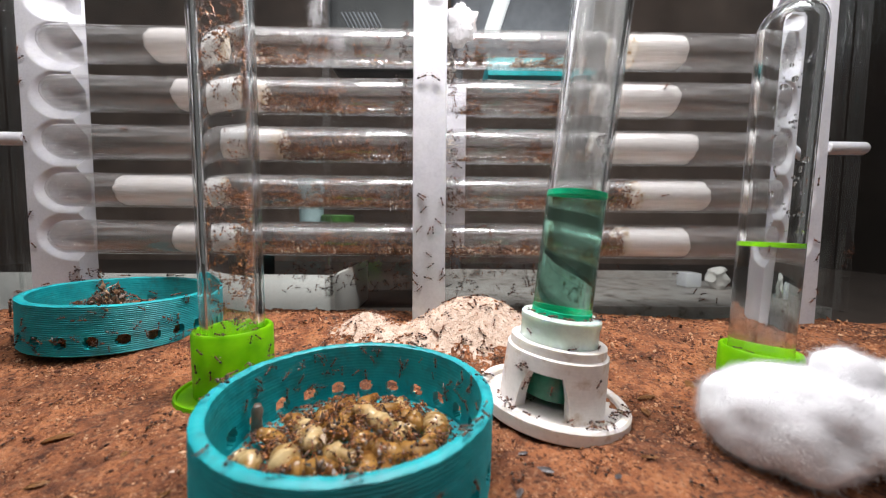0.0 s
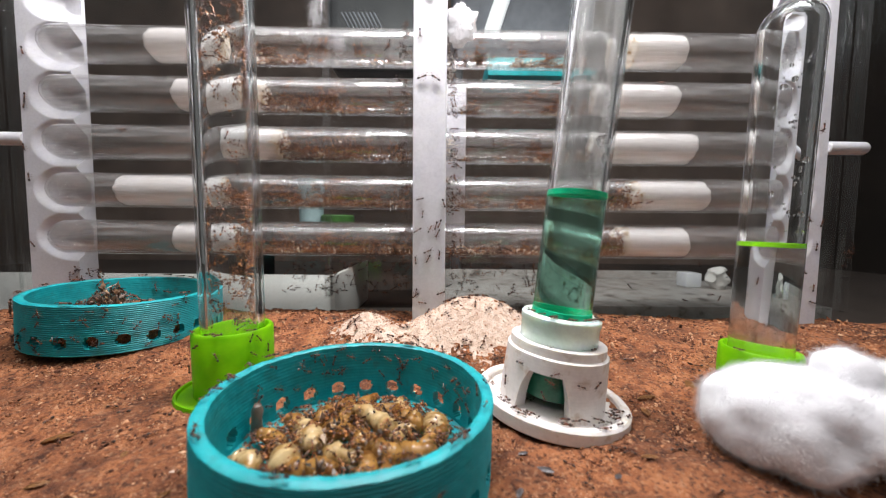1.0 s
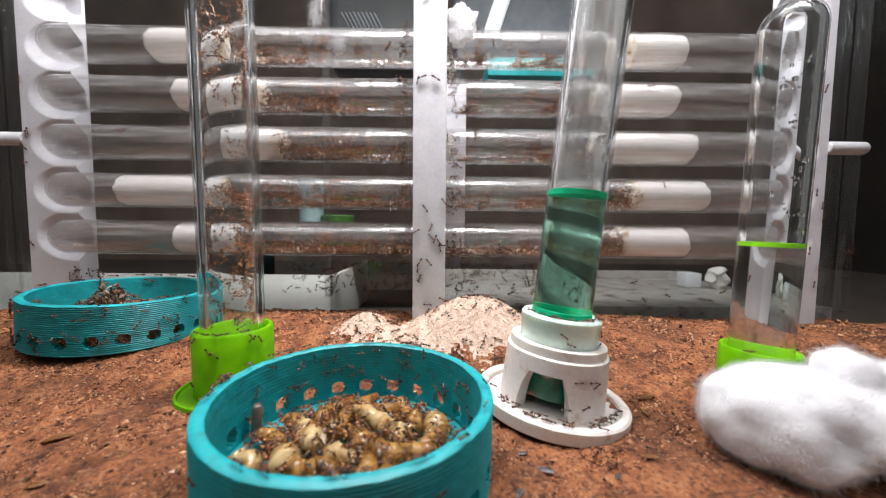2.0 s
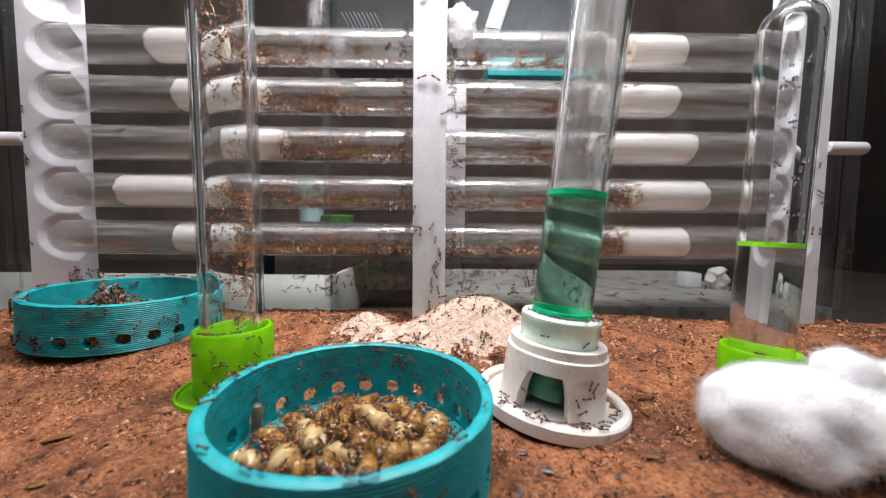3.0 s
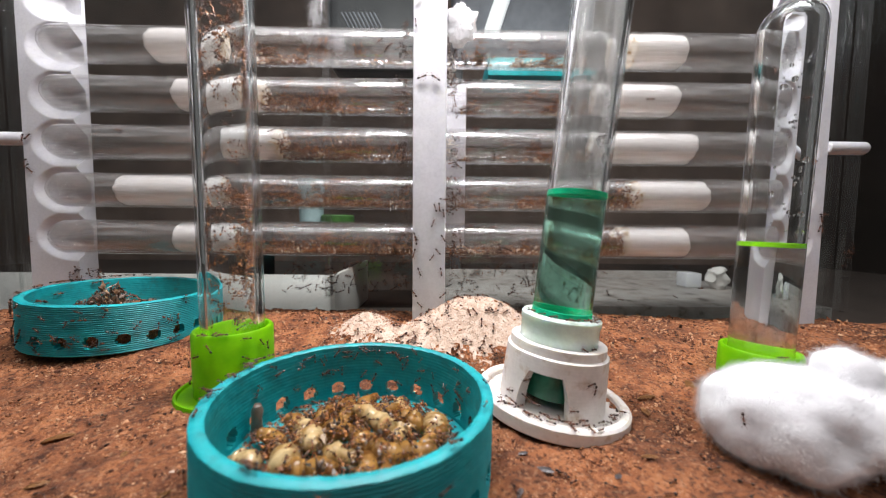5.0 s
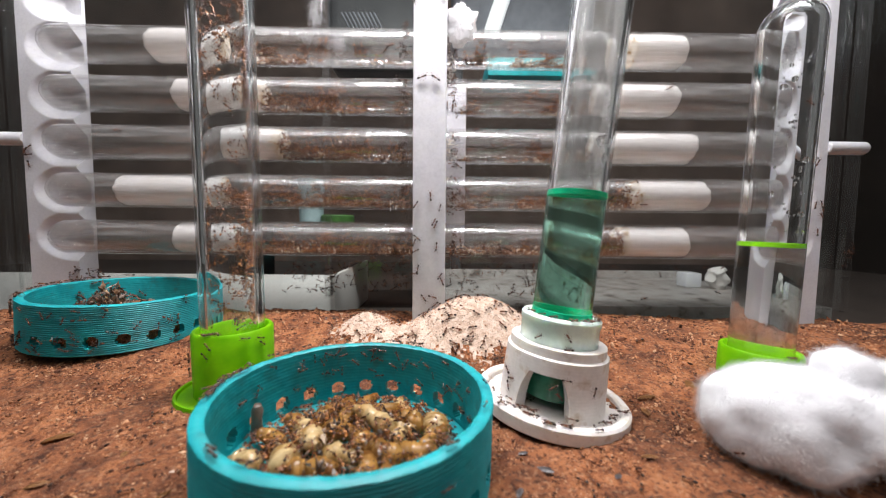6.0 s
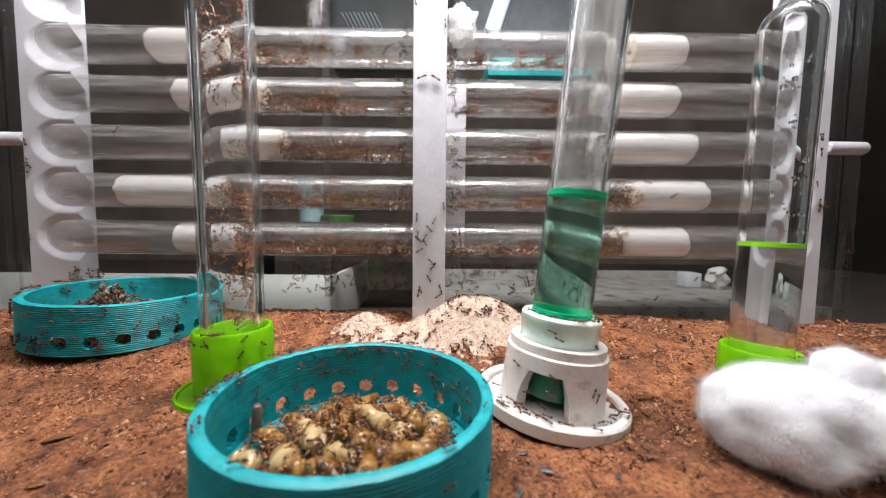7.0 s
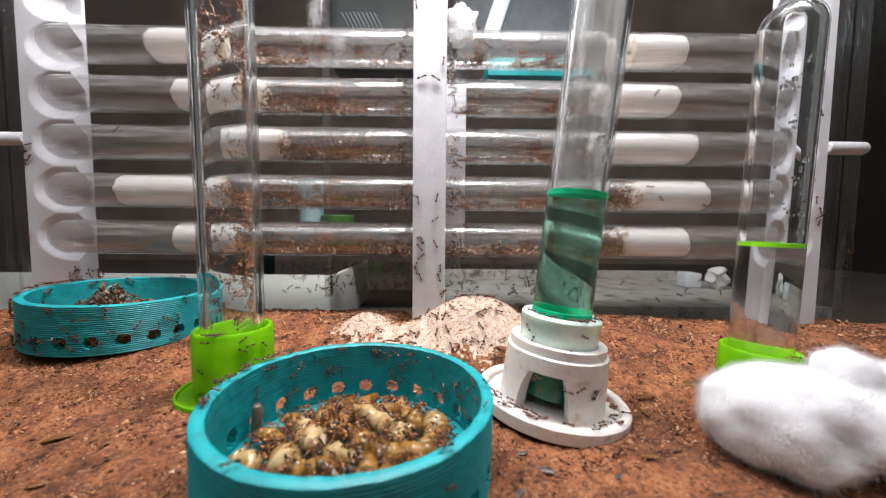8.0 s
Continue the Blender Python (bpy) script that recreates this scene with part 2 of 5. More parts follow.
def lathe(profile, seg=64, closed=False, jitter=0.0):
    """Turns (radius, height) pairs about z."""
    bm = bmesh.new()
    rings = []
    for r, z in profile:
        if r < 1e-7:
            rings.append([bm.verts.new((0, 0, z))])
        else:
            rings.append([bm.verts.new(((r + random.uniform(-jitter, jitter)) * math.cos(2 * math.pi * i / seg), (r + random.uniform(-jitter, jitter)) * math.sin(2 * math.pi * i / seg), z)) for i in range(seg)])
    pairs = list(zip(rings, rings[1:]))
    if closed:
        pairs.append((rings[-1], rings[0]))
    for a, b in pairs:
        for i in range(seg):
            j = (i + 1) % seg
            if len(a) == 1 and len(b) == 1:
                continue
            if len(a) == 1:
                bm.faces.new((a[0], b[i], b[j]))
            elif len(b) == 1:
                bm.faces.new((a[i], a[j], b[0]))
            else:
                bm.faces.new((a[i], a[j], b[j], b[i]))
    bmesh.ops.recalc_face_normals(bm, faces=bm.faces)
    return bm


def box(sx, sy, sz, at=(0, 0, 0), bevel=0.0, segments=2):
    bm = bmesh.new()
    bmesh.ops.create_cube(bm, size=1, matrix=Matrix.Translation(at) @ Matrix.Diagonal((sx, sy, sz, 1)))
    if bevel:
        bmesh.ops.bevel(bm, geom=bm.edges[:], offset=bevel, segments=segments, affect="EDGES", profile=0.6)
    return bm


def walled_ring(levels, seg, solid):
    """Ring wall with openings. levels: (z, inner radius, outer radius); solid(angle, z) tells where there is material."""
    bm = bmesh.new()
    n = len(levels) - 1
    full = [[solid(2 * math.pi * (i + 0.5) / seg, (levels[j][0] + levels[j + 1][0]) / 2) for j in range(n)] for i in range(seg)]
    cache = {}

    def v(i, j, side):
        key = (i % seg, j, side)
        if key not in cache:
            a, r = 2 * math.pi * (i % seg) / seg, levels[j][1 + side]
            cache[key] = bm.verts.new((r * math.cos(a), r * math.sin(a), levels[j][0]))
        return cache[key]

    for i in range(seg):
        for j in range(n):
            if not full[i][j]:
                continue
            bm.faces.new((v(i, j, 1), v(i + 1, j, 1), v(i + 1, j + 1, 1), v(i, j + 1, 1)))
            bm.faces.new((v(i, j, 0), v(i, j + 1, 0), v(i + 1, j + 1, 0), v(i + 1, j, 0)))
            if j == 0 or not full[i][j - 1]:
                bm.faces.new((v(i, j, 0), v(i + 1, j, 0), v(i + 1, j, 1), v(i, j, 1)))
            if j == n - 1 or not full[i][j + 1]:
                bm.faces.new((v(i, j + 1, 0), v(i, j + 1, 1), v(i + 1, j + 1, 1), v(i + 1, j + 1, 0)))
            if not full[i - 1][j]:
                bm.faces.new((v(i, j, 0), v(i, j, 1), v(i, j + 1, 1), v(i, j + 1, 0)))
            if not full[(i + 1) % seg][j]:
                bm.faces.new((v(i + 1, j, 1), v(i + 1, j, 0), v(i + 1, j + 1, 0), v(i + 1, j + 1, 1)))
    return bm


def fuzz(p, scale, seed=0.0):
    return noise.noise(Vector((p[0] * scale + seed, p[1] * scale - seed, p[2] * scale + 2 * seed)))


def step(a, b, x):
    t = min(1.0, max(0.0, (x - a) / (b - a)))
    return t * t * (3 - 2 * t)


# ---------------------------------------------------------------- ground
def mound(x, y):
    a = 0.0128 * math.exp(-abs((x - 0.0150) / 0.0215) ** 2.8 - ((y - 0.139) / 0.0135) ** 2)
    b = 0.0066 * math.exp(-((x + 0.0300) / 0.0095) ** 2 - ((y - 0.139) / 0.010) ** 2)
    c = -0.006 * math.exp(-((x + 0.0145) / 0.006) ** 2 - ((y - 0.155) / 0.008) ** 2)
    d = 0.0034 * math.exp(-((x + 0.0060) / 0.028) ** 2 - ((y - 0.129) / 0.010) ** 2)
    return a + b + c + d


def ground_z(x, y):
    """Height of the litter floor: it climbs a little to the rack, falls off behind it, and rises to one side."""
    z = 0.0012 + 0.0080 * step(0.098, 0.156, y) + 0.0040 * step(-0.078, -0.105, x) * step(0.070, 0.112, y)
    z = min(z, 0.0092) - 0.0034 * step(0.06, 0.15, x) * step(0.1, 0.15, y) - 0.0070 * step(0.158, 0.186, y)
    z += mound(x, y) - 0.0016 * math.exp(-((x - 0.0324) ** 2 + (y - 0.095) ** 2) / 0.024 ** 2)
    z += 0.0012 * fuzz((x, y, 0), 55) + 0.0006 * fuzz((x, y, 1), 170)
    return z


def ground_normal(x, y):
    e = 0.002
    return Vector((ground_z(x - e, y) - ground_z(x + e, y), ground_z(x, y - e) - ground_z(x, y + e), 2 * e)).normalized()


def build_ground():
    xs = list(np.arange(-0.240, 0.2241, 0.0011))
    ys = list(np.arange(-0.045, 0.02, 0.006)) + list(np.arange(0.02, 0.1951, 0.0011))
    verts, faces = [], []
    nx = len(xs)
    for y in ys:
        for x in xs:
            verts.append((x, y, ground_z(x, y) + 0.0006 * fuzz((x, y, 2), 480) + 0.00045 * fuzz((x, y, 3), 1100)))
    for j in range(len(ys) - 1):
        for i in range(nx - 1):
            faces.append((j * nx + i, j * nx + i + 1, (j + 1) * nx + i + 1, (j + 1) * nx + i))
    me = mesh_data("ground", verts, faces, SOIL, True)
    me.materials.append(PALE_SAND)
    for p in me.polygons:
        c = p.center
        if mound(c.x, c.y) + 0.0016 * fuzz(c, 160) + 0.0006 * fuzz(c, 600) + random.uniform(-0.0016, 0.0016) > 0.0027:
            p.material_index = 1
    tagged(new("ground", me), "brown crumbly litter floor with a pale sand mound", "ground", kind="structure")


build_ground()

# ---------------------------------------------------------------- enclosure and room
def structure(name, bm, mat, label, category, smooth=False):
    return tagged(part(name, bm, mat, None, "", smooth), label, category, kind="structure")


structure("arena_floor", box(0.49, 0.27, 0.006, (-0.008, 0.075, -0.010)), ROOM_WALL, "plain base plate under the litter", "floor")
structure("window_1", box(0.466, 0.004, 0.30, (-0.008, 0.2, 0.13)), PANE_GLASS, "clear back pane of the enclosure", "window")
structure("window_2", box(0.004, 0.25, 0.30, (-0.2430, 0.075, 0.13)), SIDE_GLASS, "clear side pane of the enclosure", "window")
structure("window_3", box(0.004, 0.25, 0.30, (0.2290, 0.075, 0.13)), SIDE_GLASS, "clear side pane of the enclosure", "window")
structure("table", box(1.6, 1.6, 0.03, (0, 0.1, -0.032)), ROOM_DARK, "dark table under the enclosure", "table")
structure("wall_north", box(1.64, 0.02, 1.1, (0, 0.66, 0.5)), ROOM_NORTH, "brown wall behind the enclosure", "wall")
structure("wall_south", box(1.64, 0.02, 1.1, (0, -0.70, 0.5)), ROOM_WALL, "plain room wall", "wall")
# front wall sections are unseen, added pale to give the tubes bright edges
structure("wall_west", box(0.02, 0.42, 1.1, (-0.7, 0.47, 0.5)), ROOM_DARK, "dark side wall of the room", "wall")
structure("west_bounce_wall", box(0.02, 0.94, 1.1, (-0.7, -0.21, 0.5)), ROOM_WALL, "unseen pale wall section added to brighten the tubes' edges", "wall")
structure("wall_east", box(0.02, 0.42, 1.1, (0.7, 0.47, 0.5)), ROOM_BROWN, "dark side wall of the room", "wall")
structure("east_bounce_wall", box(0.02, 0.94, 1.1, (0.7, -0.21, 0.5)), ROOM_WALL, "unseen pale wall section added to brighten the tubes' edges", "wall")
structure("ceiling", box(1.64, 1.4, 0.02, (0, 0.0, 1.06)), ROOM_WALL, "plain pale ceiling", "ceiling")

# ---------------------------------------------------------------- tube rack
ROWS = (0.1293, 0.1080, 0.0867, 0.0654, 0.0441)
TUBE_Y, TUBE_R = 0.160, 0.00790


def scalloped_frame(x_in, x_out, y_front, y_back, reach):
    """Upright with a smooth cupped seat for each tube, open towards x_in."""
    bm = bmesh.new()
    cols = 44
    xs = [x_out + (x_in - x_out) * i / cols for i in range(cols + 1)]
    zs = list(np.arange(0.002, 0.1681, 0.0004))
    pitch = ROWS[0] - ROWS[1]

    def face_y(x, z):
        away = abs(x - x_in) / reach
        total = 0.0
        for zr in (ROWS[0] + pitch, *ROWS, ROWS[4] - pitch):
            q = math.sqrt(away ** 2.2 + (abs(z - zr) / 0.0116) ** 2.0)
            total += max(0.0, 1 - q * q) ** 1.7 if zr > ROWS[4] - 0.001 else 0.0
        cup = min(1.0, 1.25 * total)
        return y_front + (y_back - 0.0016 - y_front) * cup ** 0.85

    front = [[bm.verts.new((x, face_y(x, z), z)) for x in xs] for z in zs]
    back = [[bm.verts.new((x, y_back, z)) for x in (xs[0], xs[-1])] for z in zs]
    for a, b in zip(front, front[1:]):
        for i in range(cols):
            bm.faces.new((a[i], a[i + 1], b[i + 1], b[i]))
    for j in range(len(zs) - 1):
        bm.faces.new((back[j][0], back[j][1], back[j + 1][1], back[j + 1][0]))
        bm.faces.new((front[j][0], back[j][0], back[j + 1][0], front[j + 1][0]))
        bm.faces.new((front[j][-1], back[j][1], back[j + 1][1], front[j + 1][-1]))
    for j in (0, -1):
        bm.faces.new([*front[j], back[j][1], back[j][0]])
    bmesh.ops.recalc_face_normals(bm, faces=bm.faces)
    return bm


def tube_rack():
    rack = thing("tube_rack", "white printed rack that holds ten glass tubes in five tiers", "rack", pose(0, 0, 0))
    part("side_frame", scalloped_frame(-0.1678, -0.1900, 0.1610, 0.1700, 0.0190), WHITE, rack, "white frame with scalloped tube seats")
    part("side_frame", scalloped_frame(0.1575, 0.1794, 0.1610, 0.1700, 0.0185), WHITE, rack, "white frame with scalloped tube seats")
    part("centre_post", box(0.0133, 0.009, 0.170, (-0.00455, 0.1440, 0.080), 0.0012), WHITE, rack, "plain white post across the tube mouths")
    part("rear_post", box(0.0165, 0.004, 0.082, (0.0042, 0.1790, 0.0805), 0.0008), WHITE, rack, "plain white post behind the tubes")
    part("foot_bar", box(0.325, 0.008, 0.004, (-0.0052, 0.166, 0.0015), 0.001), WHITE, rack)
    for x0, x1 in ((0.1794, 0.1980), (-0.2180, -0.1900)):
        bm = lathe([(0, 0), (0.0026, 0), (0.003, 0.0004), (0.003, x1 - x0 - 0.0008), (0.0026, x1 - x0), (0, x1 - x0)], 24)
        bmesh.ops.transform(bm, matrix=pose(x0, 0.1625, 0.0885, 0, 90, 0), verts=bm.verts)
        part("rod", bm, WHITE, rack, "short white rod")
    return rack


tube_rack()


def tube_profile(length, r, wall):
    """Closed section of a round-ended test tube, mouth at 0, dome at length."""
    pts = [(r - wall, 0), (r, 0)]
    n = 10
    for k in range(n + 1):
        a = math.pi / 2 * k / n
        pts.append((r * math.cos(a), length - r + r * math.sin(a)))
    for k in range(n, -1, -1):
        a = math.pi / 2 * k / n
        pts.append(((r - wall) * math.cos(a), length - r + (r - wall) * math.sin(a)))
    return pts


def rack_tubes():
    first = {}
    for row, z in enumerate(ROWS):
        for side, x0, turn in ((-1, -0.0072, -90), (1, -0.0020, 90)):
            length = 0.1695 if side < 0 else 0.1640
            bm = lathe(tube_profile(length, TUBE_R, 0.0009), 56, True)
            t = thing("test_tube", "clear round-ended glass test tube lying in the rack", "test tube", pose(x0, TUBE_Y, z, 0, turn, 0), "tubes in the rack")
            part("glass", bm, TUBE_GLASS, t)
            part("lip", lathe([(TUBE_R + 0.00005, 0.0), (TUBE_R + 0.0005, 0.0004), (TUBE_R + 0.0005, 0.0010), (TUBE_R + 0.00005, 0.0016)], 56, True), TUBE_GLASS, t, "rolled glass lip")


rack_tubes()


def cotton_plug(x0, x1, z, seed, dirty):
    """Wad of cotton that fills a tube from x0 to x1; the dirty end faces the post."""
    n, seg, r = 34, 44, TUBE_R - 0.0010
    bm = bmesh.new()
    rings = []
    length = abs(x1 - x0)
    for k in range(n + 1):
        t = 0.5 - 0.5 * math.cos(math.pi * k / n)
        d = min(t, 1 - t) * length
        rr = r * math.sqrt(max(0.0, 1 - max(0.0, 1 - d / 0.0030) ** 2.6)) if k not in (0, n) else 0.0
        ring = []
        for i in range(seg if rr > 0 else 1):
            a = 2 * math.pi * i / seg
            p = Vector((x0 + (x1 - x0) * t, rr * math.cos(a), rr * math.sin(a)))
            dent = 1 - 0.05 * abs(fuzz(p, 220, seed))
            end = max(0.0, 1 - min(t, 1 - t) * 4)
            slide = 0.0022 * end * (fuzz((seed, p.y, p.z), 120) + 0.5 * fuzz((seed, p.y, p.z), 400))
            ring.append(bm.verts.new((p.x + slide, p.y * dent, p.z * dent)))
        rings.append(ring)
    for a, b in zip(rings, rings[1:]):
        for i in range(seg):
            j = (i + 1) % seg
            if len(a) == 1:
                bm.faces.new((a[0], b[j], b[i]))
            elif len(b) == 1:
                bm.faces.new((a[i], a[j], b[0]))
            else:
                bm.faces.new((a[i], a[j], b[j], b[i]))
    bmesh.ops.recalc_face_normals(bm, faces=bm.faces)
    me = mesh_of("cotton_plug", bm, PLUG)
    me.materials.append(PLUG_STAIN)
    near = x0 if abs(x0) < abs(x1) else x1
    for p in me.polygons:
        if abs(p.center.x - near) + 0.0025 * fuzz(p.center, 260, seed) < dirty:
            p.material_index = 1
    ob = new("cotton_plug", me)
    ob.matrix_basis = pose(0, TUBE_Y, z)
    tagged(ob, "white cotton wad, stained brown at one end, inside a glass tube", "cotton plug", "plugs in the rack tubes")


PLUGS_WEST = ((-0.1290, -0.0928, 0.005), (-0.1185, -0.0784, 0.003), (-0.1005, -0.0691, 0.005), (-0.1460, -0.0962, 0.004), (-0.1205, -0.0869, 0.003))
PLUGS_EAST = ((0.0821, 0.1086, 0.003), (0.0682, 0.1050, 0.002), (0.0690, 0.1150, 0.002), (0.0858, 0.1210, 0.004), (0.0811, 0.1142, 0.004))
for k, z in enumerate(ROWS):
    cotton_plug(*PLUGS_WEST[k][:2], z, 1.0 + k, PLUGS_WEST[k][2])
    cotton_plug(*PLUGS_EAST[k][:2], z, 11.0 + k, PLUGS_EAST[k][2])

# ---------------------------------------------------------------- teal feeding dishes
DISH_R, DISH_H = 0.0274, 0.0162
DISH_FRONT = pose(-0.0171, 0.0679, 0.0015, -0.5, 1.2, 0)
DISH_BACK = pose(-0.1214, 0.1328, 0.0090, 1.0, 3.1, 0)


def teal_dish(m, label):
    dish = thing("feeding_dish", label, "dish", m, "teal dishes")
    levels = []
    rows = 48
    for k in range(rows + 1):
        z = DISH_H * k / rows
        lip = -0.0004 if k == rows else 0.0
        ripple = 0.00013 * (1 if (k // 1) % 2 else -1)
        levels.append((z, DISH_R - 0.0021 - 0.3 * ripple - lip, DISH_R + ripple + lip))

    def solid(a, z):
        u = (a / (2 * math.pi) * 22 + 0.54) % 1.0 - 0.5
        return (abs(u) / 0.25) ** 2.6 + (abs(z - 0.0044) / 0.0019) ** 2.6 > 1

    bm = walled_ring(levels, 352, solid)
    for v in bm.verts:
        worn = 0.00010 * fuzz(v.co, 420) + 0.00006 * fuzz(v.co, 1200)
        out = Vector((v.co.x, v.co.y, 0)).normalized()
        v.co += out * worn
        if v.co.z > DISH_H - 0.0006:
            v.co.z += 0.00012 * fuzz(v.co, 700) + 0.0002 * fuzz(v.co, 160)
    part("wall", bm, TEAL, dish, "ringed wall with a row of small holes")
    part("bottom", lathe([(0, 0.0003), (DISH_R - 0.0022, 0.0003), (DISH_R - 0.0022, 0.0016), (0, 0.0016)], 64), TEAL, dish)
    return dish


teal_dish(DISH_FRONT, "teal ring-walled printed dish full of pale dead larvae")
teal_dish(DISH_BACK, "teal ring-walled printed dish tilted on the litter with dark scraps")

# ---------------------------------------------------------------- drinkers: tube in a printed base
def lime_drinker(m, length, sunk, label, level, tube_r):
    d = thing("drinker", label, "water tube", m, "standing tubes")
    r = 0.0106
    wall = [(0, 0.0012), (r - 0.0015, 0.0012), (r - 0.0015, 0.0195), (r - 0.0012, 0.0201), (r - 0.0004, 0.0201), (r, 0.0195), (r, 0.0018), (r + 0.0035, 0.0018), (r + 0.0038, 0.0026), (r + 0.0045, 0.0026), (r + 0.0047, 0.0020), (r + 0.0047, 0), (0, 0)]
    part("holder", lathe(wall, 72), LIME, d, "bright lime translucent printed holder")
    bm = lathe(tube_profile(length, tube_r, 0.0019), 72, True)
    bmesh.ops.transform(bm, matrix=Matrix.Translation((0, 0, sunk)), verts=bm.verts)
    part("glass", bm, THICK_GLASS, d, "clear thick-walled upturned test tube").visible_shadow = False
    if level:
        bore = tube_r - 0.0018
        part("water", lathe([(0, sunk + 0.0002), (bore, sunk + 0.0002), (bore, level + 0.0005), (bore - 0.0009, level), (0, level)], 72), WATER, d, "clear water").visible_shadow = False
        # the ring's lime colour stands in for the holder mirrored in the water
        ring = lathe([(bore - 0.0004, level - 0.0003), (bore - 0.00002, level - 0.0005), (bore - 0.00002, level + 0.0009), (bore - 0.0007, level + 0.0002)], 64, True)
        part("meniscus", ring, LIME, d, "lime ring standing in for the holder's reflection at the water's top")
    return d


LIME_AT = pose(-0.0610, 0.1015, -0.0002, 0, -0.6, 0)
LIME_EAST = pose(0.1036, 0.1090, -0.0083, 0, 1.7, 0)
lime_drinker(LIME_AT, 0.128, 0.004, "tall clear tube full of ants in a lime holder", 0, 0.0084)
lime_drinker(LIME_EAST, 0.1210, 0.007, "clear water tube upturned in a lime holder", 0.0535, 0.0082)


BASE_AT = pose(0.0316, 0.0952, -0.0002, -0.4, 5.7, 0)


def green_drinker():
    d = thing("drinker", "tube of green liquid leaning in a white arched base", "water tube", BASE_AT, "standing tubes")
    part("flange", lathe([(0, 0), (0.0198, 0), (0.0205, 0.0006), (0.0205, 0.0034), (0.0199, 0.0040), (0.0184, 0.0040), (0.0179, 0.0034), (0.0179, 0.0020), (0, 0.0020)], 80), BASE_WHITE, d, "round white tray with a raised rim")
    levels = []
    for k in range(56):
        z = 0.0018 + 0.0175 * k / 55
        r = 0.0142 - 0.0007 * (z - 0.0018) / 0.0175 + 0.00001 * (1 if k % 2 else -1)
        if z > 0.0168:
            r -= 0.0007
        levels.append((z, 0.0105, r))

    def solid(a, z):
        if z > 0.0130:
            return True
        half = 0.50 - 0.20 * (z / 0.0130) ** 2.6
        for c in (-2.07,):
            x = (a - c + math.pi) % (2 * math.pi) - math.pi
            if abs(x) < half:
                return False
        return True

    part("base", walled_ring(levels, 440, solid), BASE_WHITE, d, "white printed base with arched openings")
    part("collar", lathe([(0.0078, 0.0150), (0.0104, 0.0150), (0.0104, 0.0240), (0.0107, 0.0244), (0.0107, 0.0259), (0.0103, 0.0264), (0.0084, 0.0264), (0.0084, 0.0235), (0.0078, 0.0230)], 72, True), PALE_GREEN, d, "milky pale green collar")
    part("feeding_cup", lathe([(0.0080, 0.0045), (0.0086, 0.0045), (0.0086, 0.0149), (0.0080, 0.0149)], 48, True), MEMBRANE, d, "green cup that hangs inside the base")
    part("membrane", lathe([(0, 0.0150), (0.0077, 0.0150), (0.0077, 0.0162), (0, 0.0162)], 48), MEMBRANE, d, "dark green membrane over the base")
    bm = lathe(tube_profile(0.116, 0.0079, 0.0017), 72, True)
    bmesh.ops.transform(bm, matrix=Matrix.Translation((0, 0, 0.0236)), verts=bm.verts)
    part("glass", bm, THICK_GLASS, d, "clear thick-walled upturned test tube").visible_shadow = False
    part("liquid", lathe([(0, 0.0240), (0.0063, 0.0240), (0.0063, 0.0603), (0.0056, 0.0598), (0, 0.0598)], 72), GREEN_LIQUID, d, "clear green liquid").visible_shadow = False
    # pale streaky film on the bore above the liquid
    part("inner_film", lathe([(0.0061, 0.0612), (0.0061, 0.1300), (0.0060, 0.1300), (0.0060, 0.0612)], 64, True), PALE_FILM, d, "thin pale film inside the tube")
    part("meniscus", lathe([(0.0058, 0.0593), (0.00625, 0.0591), (0.00625, 0.0605), (0.0054, 0.0600)], 64, True), GREEN_RIM, d, "bright green rim at the liquid's top")
    part("seal", lathe([(0.0068, 0.0258), (0.00805, 0.0258), (0.00805, 0.0278), (0.0068, 0.0278)], 64, True), GREEN_RIM, d, "bright green seal at the collar")


green_drinker()


# ---------------------------------------------------------------- loose cotton
COTTON_LUMPS = (((0.0870, 0.0720, 0.0098), (0.0260, 0.0130, 0.0098)), ((0.0690, 0.0715, 0.0094), (0.0098, 0.0125, 0.0094)), ((0.0885, 0.0725, 0.0186), (0.0054, 0.0058, 0.0064)),
                ((0.1080, 0.0735, 0.0112), (0.0240, 0.0120, 0.0088)), ((0.0745, 0.0715, 0.0140), (0.0125, 0.0108, 0.0064)), ((0.0745, 0.0672, 0.0064), (0.0115, 0.0088, 0.0064)))
COTTON_HEART = Vector((0.0850, 0.0720, 0.0105))


def cotton_reach(p, way):
    """How far the wool reaches from p along way: the lumps melt into one body."""
    total, far = 0.0, 0.0
    for c, s in COTTON_LUMPS:
        o = [(p[i] - c[i]) / s[i] for i in range(3)]
        d = [way[i] / s[i] for i in range(3)]
        a, b, q = sum(x * x for x in d), sum(x * y for x, y in zip(o, d)), sum(x * x for x in o) - 1
        disc = b * b - a * q
        if disc > 0:
            t = (-b + math.sqrt(disc)) / a
            if t > 0:
                far = max(far, t)
                total += t ** 12
    return 0.75 * far + 0.25 * total ** (1 / 12)


